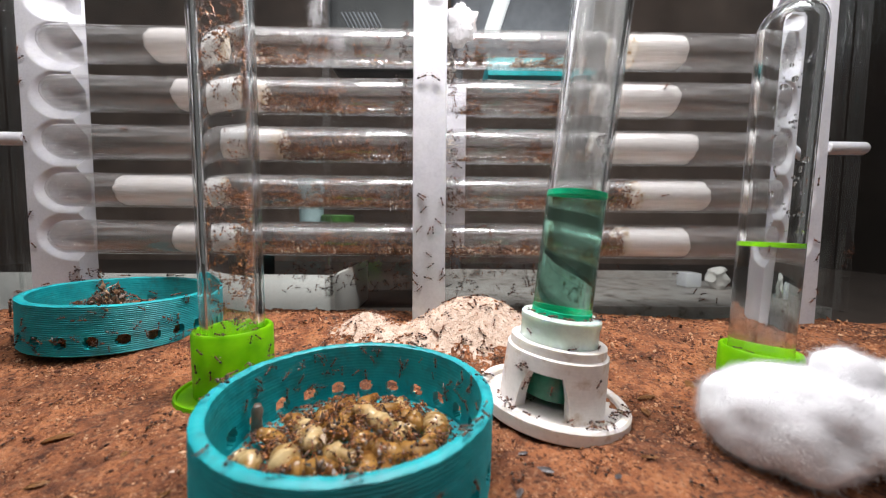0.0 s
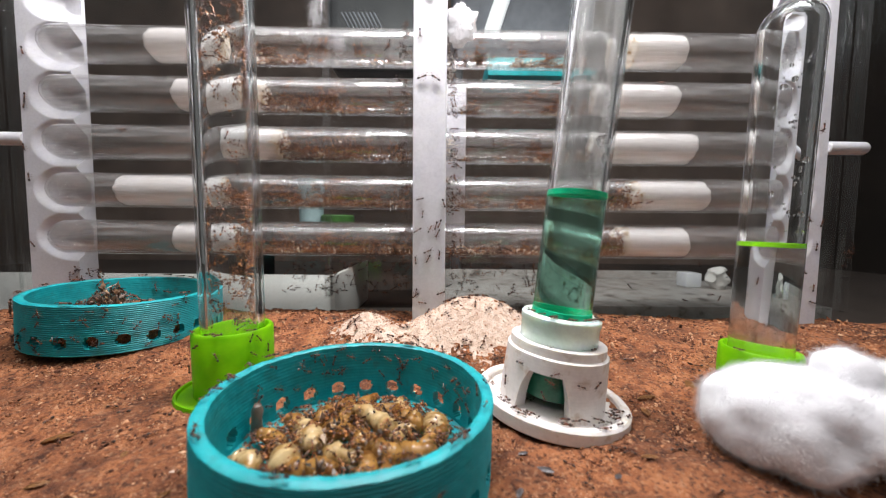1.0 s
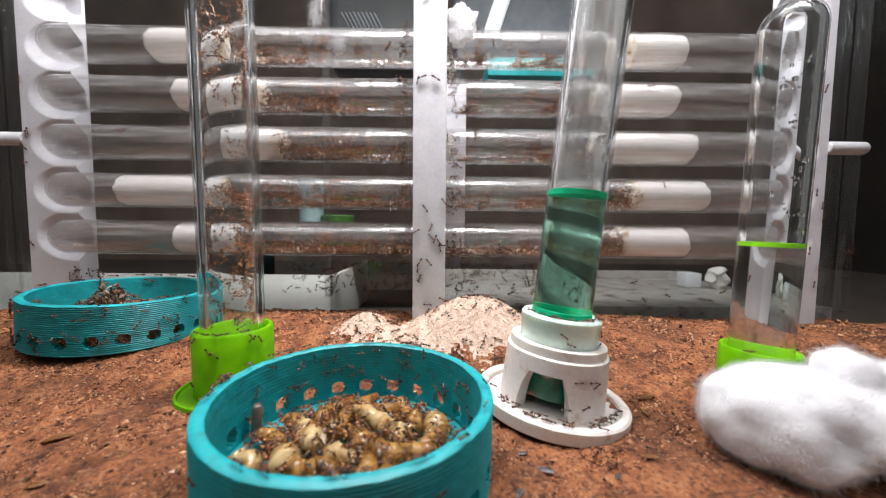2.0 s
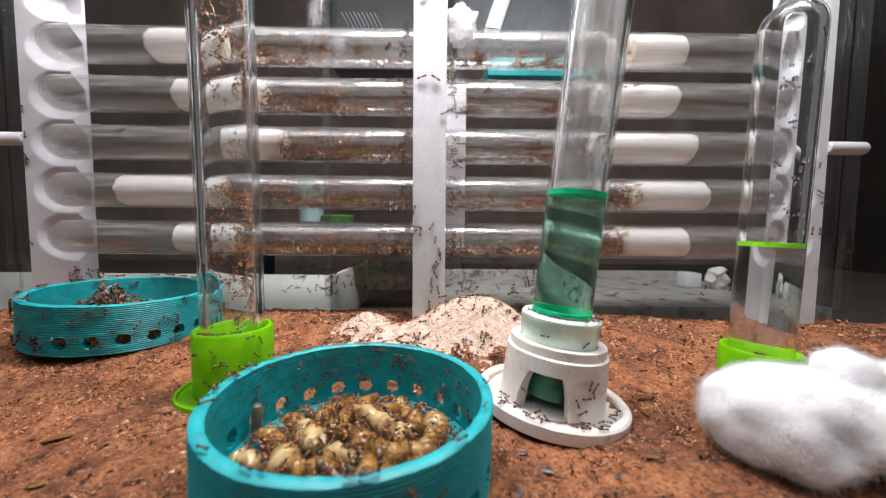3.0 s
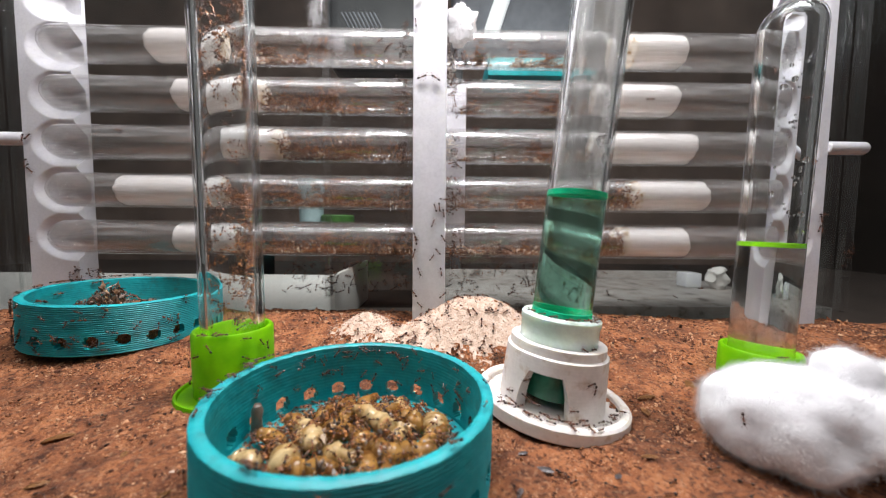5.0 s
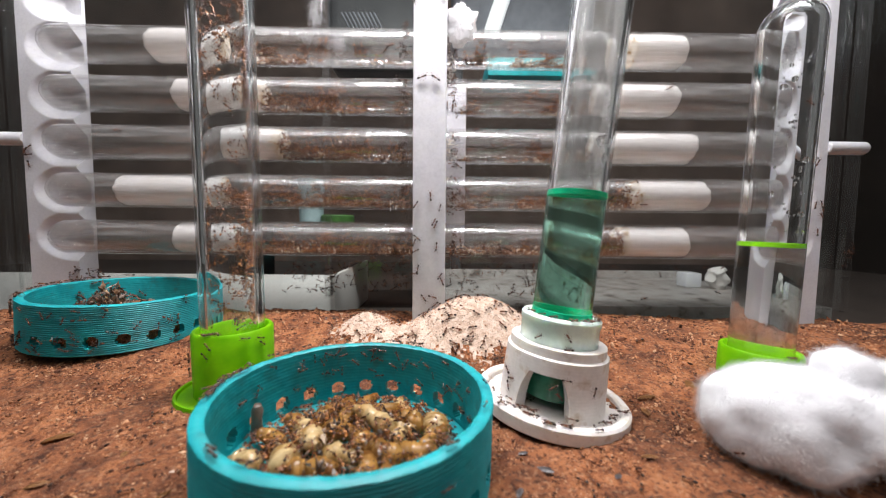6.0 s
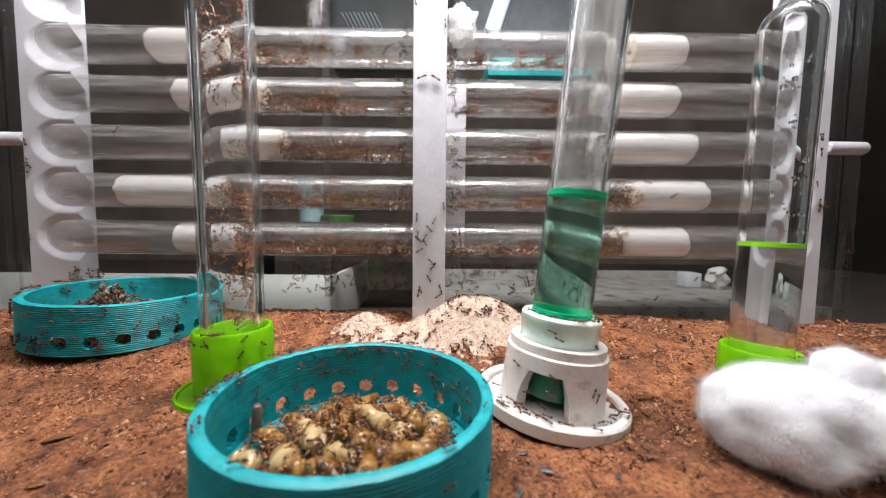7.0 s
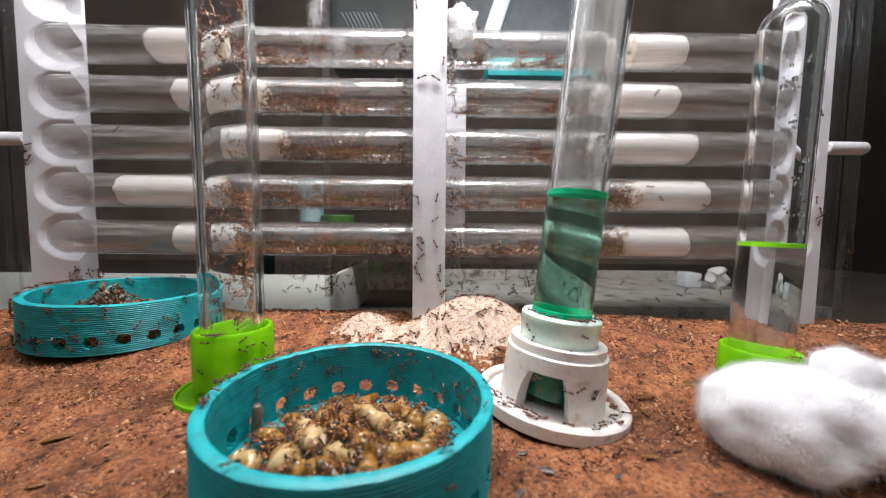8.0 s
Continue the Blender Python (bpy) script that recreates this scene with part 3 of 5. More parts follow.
def cotton_ball():
    ob = thing("cotton_ball", "loose fluffy white cotton wool lying on the litter", "cotton wool", pose(0, 0, 0))
    bm = bmesh.new()
    bmesh.ops.create_icosphere(bm, subdivisions=6, radius=1)
    for v in bm.verts:
        d = v.co.normalized()
        r = cotton_reach(COTTON_HEART, d)
        p = COTTON_HEART + d * r
        r += 0.0016 * fuzz(p, 150) + 0.0008 * fuzz((p.x * 0.5, p.y, p.z), 300, 2)
        v.co = COTTON_HEART + d * (r - 0.0006)
    bmesh.ops.smooth_vert(bm, verts=bm.verts, factor=0.5, use_axis_x=True, use_axis_y=True, use_axis_z=True)
    bm.normal_update()
    areas = np.cumsum([f.calc_area() for f in bm.faces])
    spots = [(f.calc_center_median(), f.normal.copy()) for f in bm.faces]
    part("wad", bm, WAD, ob)
    rng = random.Random(3)
    verts, faces = [], []
    for k in range(120000):
        p, n = spots[int(np.searchsorted(areas, rng.random() * areas[-1] * 0.9999))]
        if p.y > 0.085 or p.x > 0.118:
            continue
        # strands lie in soft locks whose lay turns slowly over the wad
        lay = Vector((1.0, 0.9 * fuzz(p, 90, 3), 0.9 * fuzz(p, 90, 8)))
        go = (lay * rng.choice((-1, 1)) + Vector((rng.gauss(0, 1), rng.gauss(0, 1), rng.gauss(0, 1))) * 0.55)
        go = (go - n * go.dot(n)).normalized() + n * rng.uniform(-0.05, 0.42)
        curl = Vector((rng.gauss(0, 1), rng.gauss(0, 1), rng.gauss(0, 1))) * 0.0007
        length, w = 0.0013 * math.exp(rng.gauss(0.15, 0.4)), n.cross(go).normalized() * 0.000011
        p = p + n * rng.uniform(-0.0004, 0.0004)
        base = len(verts)
        for j in range(5):
            t = j / 4
            q = p + go * length * (t - 0.3) + curl * 4 * t * (1 - t) - n * length * 0.35 * t * t
            verts += [tuple(q - w), tuple(q + w)]
        for j in range(4):
            faces.append((base + 2 * j, base + 2 * j + 1, base + 2 * j + 3, base + 2 * j + 2))
    tagged(part("fluff", mesh_data("fluff", verts, faces, COTTON), COTTON, ob), kind="stuff")


cotton_ball()


# ---------------------------------------------------------------- chips and crumbs on the floor
def lump(verts, faces, m, sx, sy, sz, rough=0.25):
    """An irregular eight-sided crumb."""
    k = len(verts)
    for v in ((1, 0, 0), (0, 1, 0), (-1, 0, 0), (0, -1, 0), (0, 0, 1), (0, 0, -1)):
        w = [c * (1 + random.uniform(-rough, rough)) + random.uniform(-rough, rough) * 0.5 for c in v]
        verts.append(tuple(m @ Vector((w[0] * sx, w[1] * sy, w[2] * sz))))
    for a, b in ((0, 1), (1, 2), (2, 3), (3, 0)):
        faces.append((k + a, k + b, k + 4))
        faces.append((k + b, k + a, k + 5))


def clear_of_things(x, y):
    for cx, cy, r in ((-0.0171, 0.0679, 0.0278), (-0.122, 0.133, 0.026), (-0.0610, 0.1015, 0.0120), (0.1044, 0.109, 0.0120), (0.0325, 0.095, 0.0160)):
        if (x - cx) ** 2 + (y - cy) ** 2 < r * r:
            return False
    return True


def litter():
    verts, faces = [], []
    n = 0
    while n < 48000:
        y = 0.03 + 0.165 * random.random() ** 1.25
        x = random.uniform(-1.35, 1.35) * min(0.15, y + 0.01)
        if not clear_of_things(x, y) or mound(x, y) > 0.003 and random.random() < 0.8:
            continue
        if fuzz((x, y, 5), 70) + 0.6 * fuzz((x, y, 7), 210) < random.uniform(-0.35, 0.40):
            continue
        s = min(0.0012, 0.00027 * math.exp(random.gauss(0.05, 0.45)) * (0.26 + 6.0 * max(0.0, y - 0.03)))
        m = Matrix.Translation((x, y, ground_z(x, y) + s * 0.25)) @ Euler((random.gauss(0, 0.5), random.gauss(0, 0.5), random.uniform(0, 6.3))).to_matrix().to_4x4()
        lump(verts, faces, m, s * random.uniform(1.0, 2.4), s, s * random.uniform(0.35, 0.9), 0.32)
        n += 1
    tagged(new("litter_chips", mesh_data("litter_chips", verts, faces, CHIPS)), "brown wood and husk crumbs strewn over the floor", "litter", kind="stuff")


litter()


def pale_grains():
    verts, faces = [], []
    n = 0
    while n < 5200:
        x, y = random.uniform(-0.045, 0.06), random.uniform(0.112, 0.165)
        if mound(x, y) + random.uniform(-0.003, 0.002) < 0.001:
            continue
        s = random.uniform(0.00012, 0.00034)
        m = Matrix.Translation((x, y, ground_z(x, y) + s * 0.3)) @ Euler((random.uniform(0, 6), random.uniform(0, 6), random.uniform(0, 6))).to_matrix().to_4x4()
        lump(verts, faces, m, s, s, s)
        n += 1
    tagged(new("sand_grains", mesh_data("sand_grains", verts, faces, SAND_GRAIN)), "pale sand grains on the mound by the post", "sand", kind="stuff")


pale_grains()


WING = mottled("wing_case", [(0.3, (0.10, 0.09, 0.09)), (0.7, (0.26, 0.23, 0.23))], 600.0, 0.35, 0.0)


def loose_husk(x, y, size, turn, mat, label):
    """A curled seed husk or insect wing case on the litter."""
    bm = bmesh.new()
    grid = []
    for i in range(9):
        row = []
        for j in range(5):
            u, v = i / 8 * 2 - 1, j / 4 * 2 - 1
            w = math.sqrt(max(0.02, 1 - u * u)) * 0.42
            row.append(bm.verts.new((u * size, v * w * size, (0.28 * (1 - v * v) * w + 0.12 * (1 - u * u)) * size)))
        grid.append(row)
    for a, b in zip(grid, grid[1:]):
        for j in range(4):
            bm.faces.new((a[j], b[j], b[j + 1], a[j + 1]))
    bmesh.ops.solidify(bm, geom=bm.faces[:], thickness=size * 0.06)
    ob = part("husk", bm, mat)
    ob.matrix_basis = pose(x, y, ground_z(x, y) + 0.0002, random.uniform(-12, 12), random.uniform(-12, 12), turn)
    tagged(ob, label, "husk")


for hx, hy, hs, ht in ((0.0215, 0.0665, 0.0026, 150), (0.0150, 0.0600, 0.0018, 60), (0.0185, 0.0720, 0.0016, 20), (0.0360, 0.0655, 0.0016, 40)):
    loose_husk(hx, hy, hs * 0.75, ht, WING, "grey wing case lying on the litter")
for hx, hy, hs, ht in ((0.0600, 0.0960, 0.0030, 10), (0.0560, 0.0900, 0.0022, 80), (0.0450, 0.0700, 0.0018, 160), (-0.075, 0.062, 0.0018, 30), (-0.085, 0.075, 0.0030, 20),
                       (-0.050, 0.060, 0.0016, 70), (-0.066, 0.070, 0.0014, 120), (-0.058, 0.052, 0.0013, 30), (0.0790, 0.1050, 0.0032, 60), (0.0840, 0.1000, 0.0026, 100)):
    loose_husk(hx, hy, hs, ht, HUSK, "tan dry husk lying on the litter")

# ---------------------------------------------------------------- food in the dishes
def larva_mesh(length, radius, bend, mat, seed):
    """Plump ringed larva, curled by bend radians, lying on z = 0."""
    n, seg = 33, 16
    bm = bmesh.new()
    rings = []
    for k in range(n + 1):
        t = k / n
        taper = math.sin(math.pi * (0.06 + 0.88 * t)) ** 0.55
        r = radius * taper * (1 + 0.10 * abs(math.sin(math.pi * t * 9))) * (1 + 0.45 * fuzz((t, seed, 0), 5)) * (0.9 + 0.35 * abs(fuzz((t, seed, 3), 2)))
        a = bend * (t - 0.5)
        if abs(bend) > 0.05:
            c = length / bend
            at, ax = Vector((c * math.sin(a), c * (1 - math.cos(a)), radius * 0.95)), Vector((math.cos(a), math.sin(a), 0))
        else:
            at, ax = Vector(((t - 0.5) * length, 0, radius * 0.95)), Vector((1, 0, 0))
        side = Vector((-ax.y, ax.x, 0))
        rings.append([bm.verts.new(at + side * r * math.cos(2 * math.pi * i / seg) + Vector((0, 0, r * math.sin(2 * math.pi * i / seg)))) for i in range(seg)])
    for a, b in zip(rings, rings[1:]):
        for i in range(seg):
            bm.faces.new((a[i], a[(i + 1) % seg], b[(i + 1) % seg], b[i]))
    bm.faces.new(rings[0][::-1])
    bm.faces.new(rings[-1])
    bmesh.ops.recalc_face_normals(bm, faces=bm.faces)
    return mesh_of("larva", bm, mat)


def front_food():
    """A jumbled pile of larvae and scraps, highest in the middle of the dish."""
    rng = random.Random(12)
    floor = 0.0022
    for k in range(30):
        ring = (k + 0.5) / 30
        q, a = 0.0200 * math.sqrt(ring), 2.399 * k
        x, y = -0.0185 + q * math.cos(a), 0.0680 + 0.92 * q * math.sin(a)
        pale = rng.random() < 0.32
        length, r = rng.uniform(0.0080, 0.0125), rng.uniform(0.0017, 0.0024)
        ob = new("larva", larva_mesh(length, r, rng.uniform(0.6, 2.4), LARVA_PALE if pale else LARVA, k * 1.7))
        ob.matrix_basis = pose(x, y, floor + 0.0042 * (1 - ring) * rng.uniform(0.4, 1.0), rng.uniform(-20, 20), rng.uniform(-20, 20), rng.uniform(0, 360))
        tagged(ob, "pale cream plump dead larva lying in the teal dish" if pale else "yellow-brown ringed dead larva lying in the teal dish", "larva", "larvae in the dish")
    verts, faces = [], []
    for k in range(3000):
        a, q = rng.uniform(0, 6.28), 0.0235 * math.sqrt(rng.random())
        s = 0.00024 * math.exp(rng.gauss(0, 0.5))
        h = floor + 0.0004 + 0.0074 * rng.random() ** 0.8 * max(0.12, 1 - (q / 0.0215) ** 2)
        m = Matrix.Translation((-0.0180 + q * math.cos(a), 0.0680 + 0.96 * q * math.sin(a), h)) @ Euler((rng.uniform(0, 6), rng.uniform(0, 6), rng.uniform(0, 6))).to_matrix().to_4x4()
        lump(verts, faces, m, s * 1.8, s, s * 0.6, 0.3)
    tagged(new("food_scraps", mesh_data("food_scraps", verts, faces, SCRAP)), "dark and grey insect scraps heaped in the teal dish", "food scraps", kind="stuff")


front_food()


def heap(cx, cy, cz, spread, high, n, mat, name, label, lean=0.0):
    verts, faces = [], []
    for k in range(n):
        a, q = random.uniform(0, 6.28), spread * math.sqrt(random.random())
        s = random.uniform(0.0003, 0.0008)
        dx = q * math.cos(a)
        m = Matrix.Translation((cx + dx, cy + q * math.sin(a), cz + lean * dx + high * random.random() * (1 - (q / spread) ** 2))) @ Euler((random.uniform(0, 6), random.uniform(0, 6), random.uniform(0, 6))).to_matrix().to_4x4()
        lump(verts, faces, m, s * 1.7, s, s * 0.5, 0.4)
    return tagged(new(name, mesh_data(name, verts, faces, mat)), label, "food scraps", kind="stuff")


heap(-0.1260, 0.1310, 0.0135, 0.0080, 0.0150, 900, SCRAP, "food_heap", "dark heap of insect scraps in the tilted dish", -0.05)
heap(-0.1060, 0.1370, 0.0125, 0.008, 0.006, 420, SCRAP, "food_heap", "dark scraps along the tilted dish", -0.05)
heap(-0.1255, 0.1200, 0.0140, 0.006, 0.006, 160, HUSK, "food_heap", "tan husks in the tilted dish", -0.05)

def food_bed(m, depth, label):
    bm = lathe([(0, 0.0017), (0.0247, 0.0017)] + [(0.0247 - 0.00206 * k, depth + 0.0005 * (k % 2)) for k in range(12)] + [(0, depth)], 72)
    for v in bm.verts:
        if v.co.z > 0.003:
            v.co.z += 0.0009 * fuzz(v.co, 300) + 0.0006 * fuzz(v.co, 900)
    ob = tagged(part("food_bed", bm, SOIL), label, "food scraps")
    ob.matrix_basis = m


food_bed(DISH_BACK, 0.0058, "layer of dark crumbs in the tilted dish")
# a dark stalk that stands against the dish's wall
bm = lathe([(0, 0), (0.0010, 0.0002), (0.0013, 0.0020), (0.0010, 0.0050), (0.0012, 0.0068), (0.0008, 0.0082), (0, 0.0086)], 14, jitter=0.00012)
tagged(part("beetle_leg", bm, SCRAP), "dark stub of an insect leaning on the dish wall", "insect scrap").matrix_basis = pose(-0.0400, 0.0735, 0.0032, 8, 6, 0)

# ---------------------------------------------------------------- clumps on rack and pane
def flecks(at, sx, sy, sz, n, s0, s1, mat, name, label, seed):
    """A ragged patch of small crumbs stuck to a surface."""
    rng = random.Random(seed)
    verts, faces = [], []
    for k in range(n):
        s = rng.uniform(s0, s1)
        p = Vector(at) + Vector((rng.gauss(0, sx), rng.gauss(0, sy), rng.gauss(0, sz)))
        m = Matrix.Translation(p) @ Euler((rng.uniform(0, 6), rng.uniform(0, 6), rng.uniform(0, 6))).to_matrix().to_4x4()
        lump(verts, faces, m, s, s * 0.8, s * 0.7, 0.35)
    tagged(new(name, mesh_data(name, verts, faces, mat)), label, "debris", kind="stuff")




def cotton_tuft(at, sx, sy, sz, seed):
    """A torn tuft of cotton with a ragged outline."""
    bm = bmesh.new()
    bmesh.ops.create_icosphere(bm, subdivisions=5, radius=1.0)
    for v in bm.verts:
        k = 1 + 0.40 * fuzz(v.co, 1.6, seed) + 0.14 * fuzz(v.co, 5.0, seed) + 0.08 * fuzz(v.co, 11.0, seed) + 0.07 * fuzz(v.co, 24.0, seed)
        v.co = Vector((v.co.x * k * sx, v.co.y * k * sy, v.co.z * k * sz))
    tagged(part("cotton_tuft", bm, WAD), "white fluffy cotton stuck between post and top tube", "cotton").matrix_basis = pose(*at)


cotton_tuft((0.0078, 0.1480, 0.1335), 0.0062, 0.0022, 0.0075, 4.0)
flecks((0.0040, 0.1520, 0.1170), 0.0012, 0.0008, 0.0035, 120, 0.0002, 0.0006, PALE_CRUMB, "sand_clump", "pale sand stuck beside the post", 2)
flecks((0.0040, 0.1520, 0.0850), 0.0012, 0.0008, 0.0030, 110, 0.0002, 0.0006, PALE_CRUMB, "sand_clump", "pale sand stuck beside the post", 3)
flecks((-0.0442, 0.1519, 0.1266), 0.0015, 0.0004, 0.0015, 900, 0.00006, 0.00034, COTTON, "cotton_clump", "white crumbly cotton flake on a tube", 4)
flecks((-0.0694, 0.1974, 0.1666), 0.0022, 0.0002, 0.0070, 900, 0.00006, 0.00036, COTTON, "lime_crust", "white crust on the back pane", 5)
flecks((-0.0570, 0.1519, 0.1290), 0.0016, 0.0003, 0.0011, 200, 0.00005, 0.00026, COTTON, "cotton_clump", "white cotton specks on a tube", 6)

# ---------------------------------------------------------------- beyond the glass
def sloped(width, height, at):
    """A tray's outer side, leaning back."""
    bm = box(width, 0.003, height, (0, 0, 0), 0.001)
    bmesh.ops.transform(bm, matrix=pose(*at, -33, 0, 0), verts=bm.verts)
    return bm


# where the things on the table and the taller ones behind them stand
BEYOND = pose(0.0021, -0.0010, -0.0050)
FARTHER = pose(0.0030, -0.0020, -0.0125)


def beyond():
    strip = tagged(part("pane_joint", box(0.0032, 0.006, 0.19, (-0.0630, 0.1945, 0.105), 0.0006), CLEAR_GLASS), "greenish clear edge of a glass pane", "glass edge")
    strip.visible_shadow = False
    tray = thing("plastic_tray", "dusty white plastic tray behind the glass", "tray", BEYOND)
    part("front", sloped(0.32, 0.044, (-0.2280, 0.222, 0.003)), BOX_WHITE, tray)
    part("side", box(0.003, 0.10, 0.036, (-0.0695, 0.2660, 0.006), 0.001), BOX_WHITE, tray)
    part("bottom", box(0.32, 0.10, 0.002, (-0.2300, 0.2660, -0.014)), BOX_WHITE, tray)
    tray2 = thing("plastic_tray", "flat grey-white plastic tray stained with dark dirt", "tray", pose(0, 0, 0))
    part("bottom", box(0.240, 0.115, 0.004, (0.1210, 0.2680, 0.0010), 0.0008), BOX_STAINED, tray2)
    part("front", box(0.240, 0.004, 0.018, (0.1210, 0.2085, -0.0060), 0.001), BOX_STAINED, tray2)
    part("rim", box(0.240, 0.004, 0.011, (0.1210, 0.3275, 0.0045), 0.001), BOX_STAINED, tray2)
    tagged(part("white_cube", box(0.0125, 0.0125, 0.0115, (0.2055, 0.2810, 0.0088), 0.001), WHITE), "small white plastic block on the dirty tray", "block")
    bm = bmesh.new()
    bmesh.ops.create_icosphere(bm, subdivisions=4, radius=1, matrix=Matrix.Translation((0.2200, 0.2700, 0.0112)) @ Matrix.Diagonal((0.0080, 0.0060, 0.0090, 1)))
    for v in bm.verts:
        v.co += Vector((fuzz(v.co, 180), fuzz(v.co, 180, 3), fuzz(v.co, 180, 7))) * 0.003
    tagged(part("crumpled_paper", bm, BOX_WHITE, None, "", False), "crumpled white paper behind the glass", "paper")
    cup = lathe([(0, 0), (0.0085, 0), (0.0095, 0.030), (0.0100, 0.031), (0.0090, 0.031), (0.0080, 0.001), (0, 0.001)], 40)
    tagged(part("plastic_cup", cup, PALE_BLUE), "pale blue plastic cup behind the glass", "cup").matrix_basis = BEYOND @ pose(-0.0980, 0.260, 0.0580)
    shelf = box(0.20, 0.06, 0.003, (-0.10, 0.270, 0.0555), 0.0005)
    tagged(part("shelf_board", shelf, ROOM_DARK), "dark narrow shelf behind the glass", "shelf").matrix_basis = BEYOND
    tagged(part("support_block", box(0.012, 0.05, 0.075, (-0.150, 0.272, 0.0185)), ROOM_DARK), "dark block under the shelf", "block").matrix_basis = BEYOND
    tagged(part("green_lid", lathe([(0, 0), (0.012, 0), (0.012, 0.005), (0.011, 0.006), (0, 0.006)], 32), LEAF), "flat green plastic lid behind the glass", "lid").matrix_basis = BEYOND @ pose(-0.078, 0.258, 0.057)
    tagged(part("teal_box", box(0.075, 0.03, 0.012, (0.065, 0.245, 0.159), 0.002), TEAL), "teal plastic box behind the glass", "box").matrix_basis = BEYOND
    tagged(part("box_stand", box(0.012, 0.02, 0.170, (0.095, 0.250, 0.068), 0.001), CLEAR_GLASS), "clear acrylic stand under the teal box", "stand").matrix_basis = BEYOND
    # a grey appliance with slotted vents, and a glowing panel added for the glare
    dev = thing("appliance", "grey plastic appliance with slanted vent slots", "appliance", FARTHER)
    part("housing", box(0.082, 0.05, 0.17, (-0.062, 0.335, 0.285), 0.012, 4), DEVICE, dev)
    part("bezel", box(0.014, 0.03, 0.17, (-0.0175, 0.322, 0.285), 0.005, 3), SILVER, dev, "light grey curved edge trim")
    for k in range(9):
        b2 = box(0.0014, 0.002, 0.014, (0, 0, 0), 0.0004, 1)
        bmesh.ops.transform(b2, matrix=pose(-0.0860 + 0.0035 * k, 0.3095, 0.2385, 0, -28, 0), verts=b2.verts)
        part("vent_slot", b2, SILVER, dev)
    part("stand", box(0.024, 0.03, 0.232, (-0.0135, 0.330, 0.098), 0.004), DEVICE, dev)
    lamp = thing("glare_panel", "silver panel with glowing bars added for a white glare behind the glass", "lamp", FARTHER)
    part("hood", box(0.125, 0.02, 0.14, (0.068, 0.345, 0.285), 0.012, 4), SILVER, lamp)
    part("arm", box(0.010, 0.012, 0.25, (0.0125, 0.352, 0.108), 0.002), DEVICE, lamp)
    g = box(0.014, 0.010, 0.050, (0, 0, 0), 0.0049, 5)
    bmesh.ops.transform(g, matrix=pose(0.0490, 0.331, 0.262, 0, 18, 0), verts=g.verts)
    part("glow_tube", g, GLOW, lamp, "glowing bar added for the white glare")
    part("glow_bar", box(0.034, 0.006, 0.006, (0.0700, 0.331, 0.2380), 0.0029, 5), GLOW, lamp, "glowing bar added for the white glare")


# emission that stands in for a white glare in the back pane
GLOW, glow_nt, glow_b = material("glare_glow")
glow_b.inputs["Base Color"].default_value = (0.9, 0.9, 0.9, 1)
glow_b.inputs["Emission Color"].default_value = (0.95, 0.97, 1.0, 1)
glow_b.inputs["Emission Strength"].default_value = 0.6
BOX_STAINED = mottled("stained_plastic", [(0.33, (0.07, 0.050, 0.042)), (0.42, (0.33, 0.30, 0.28)), (0.7, (0.48, 0.45, 0.43))], 70.0, 0.5, 0.0001, 500.0)
beyond()


def corner_post(x, label):
    p = thing("corner_strip", label, "corner strip", pose(0, 0, 0))
    part("front_strip", box(0.0048, 0.004, 0.26, (x, 0.1890, 0.135), 0.0006), CLEAR_GLASS, p)
    part("side_strip", box(0.0015, 0.006, 0.26, (x - math.copysign(0.0040, x), 0.1940, 0.135), 0.0004), CLEAR_GLASS, p)


corner_post(0.2245, "clear acrylic strip in the enclosure's corner")
corner_post(-0.2360, "clear acrylic strip in the enclosure's corner")


# droplets that cling inside the standing tubes
def droplets(name, m, r, z0, z1, n, seed):
    random.seed(seed)
    bm = bmesh.new()
    for k in range(n):
        a, z, s = random.uniform(-2.8, -0.3), random.uniform(z0, z1), 0.00030 * math.exp(random.gauss(0, 0.5))
        bmesh.ops.create_icosphere(bm, subdivisions=2, radius=1, matrix=pose(r * math.cos(a), r * math.sin(a), z) @ Matrix.Rotation(a, 4, "Z") @ Matrix.Diagonal((s * 0.5, s, s * random.uniform(1, 1.6), 1)))
    ob = part(name, bm, WATER)
    ob.visible_shadow = False
    ob.matrix_basis = m
    return tagged(ob, "water droplets clinging inside a standing tube", "droplets", kind="stuff")


droplets("droplets", BASE_AT, 0.0059, 0.064, 0.122, 130, 4)
droplets("droplets", LIME_EAST, 0.0061, 0.056, 0.112, 110, 5)


# ---------------------------------------------------------------- ants
def blob(bm, at, size, seg=10, rings=7, tilt=0.0):
    bmesh.ops.create_uvsphere(bm, u_segments=seg, v_segments=rings, radius=1, matrix=Matrix.Translation(at) @ Matrix.Rotation(tilt, 4, "Y") @ Matrix.Diagonal((*size, 1)))


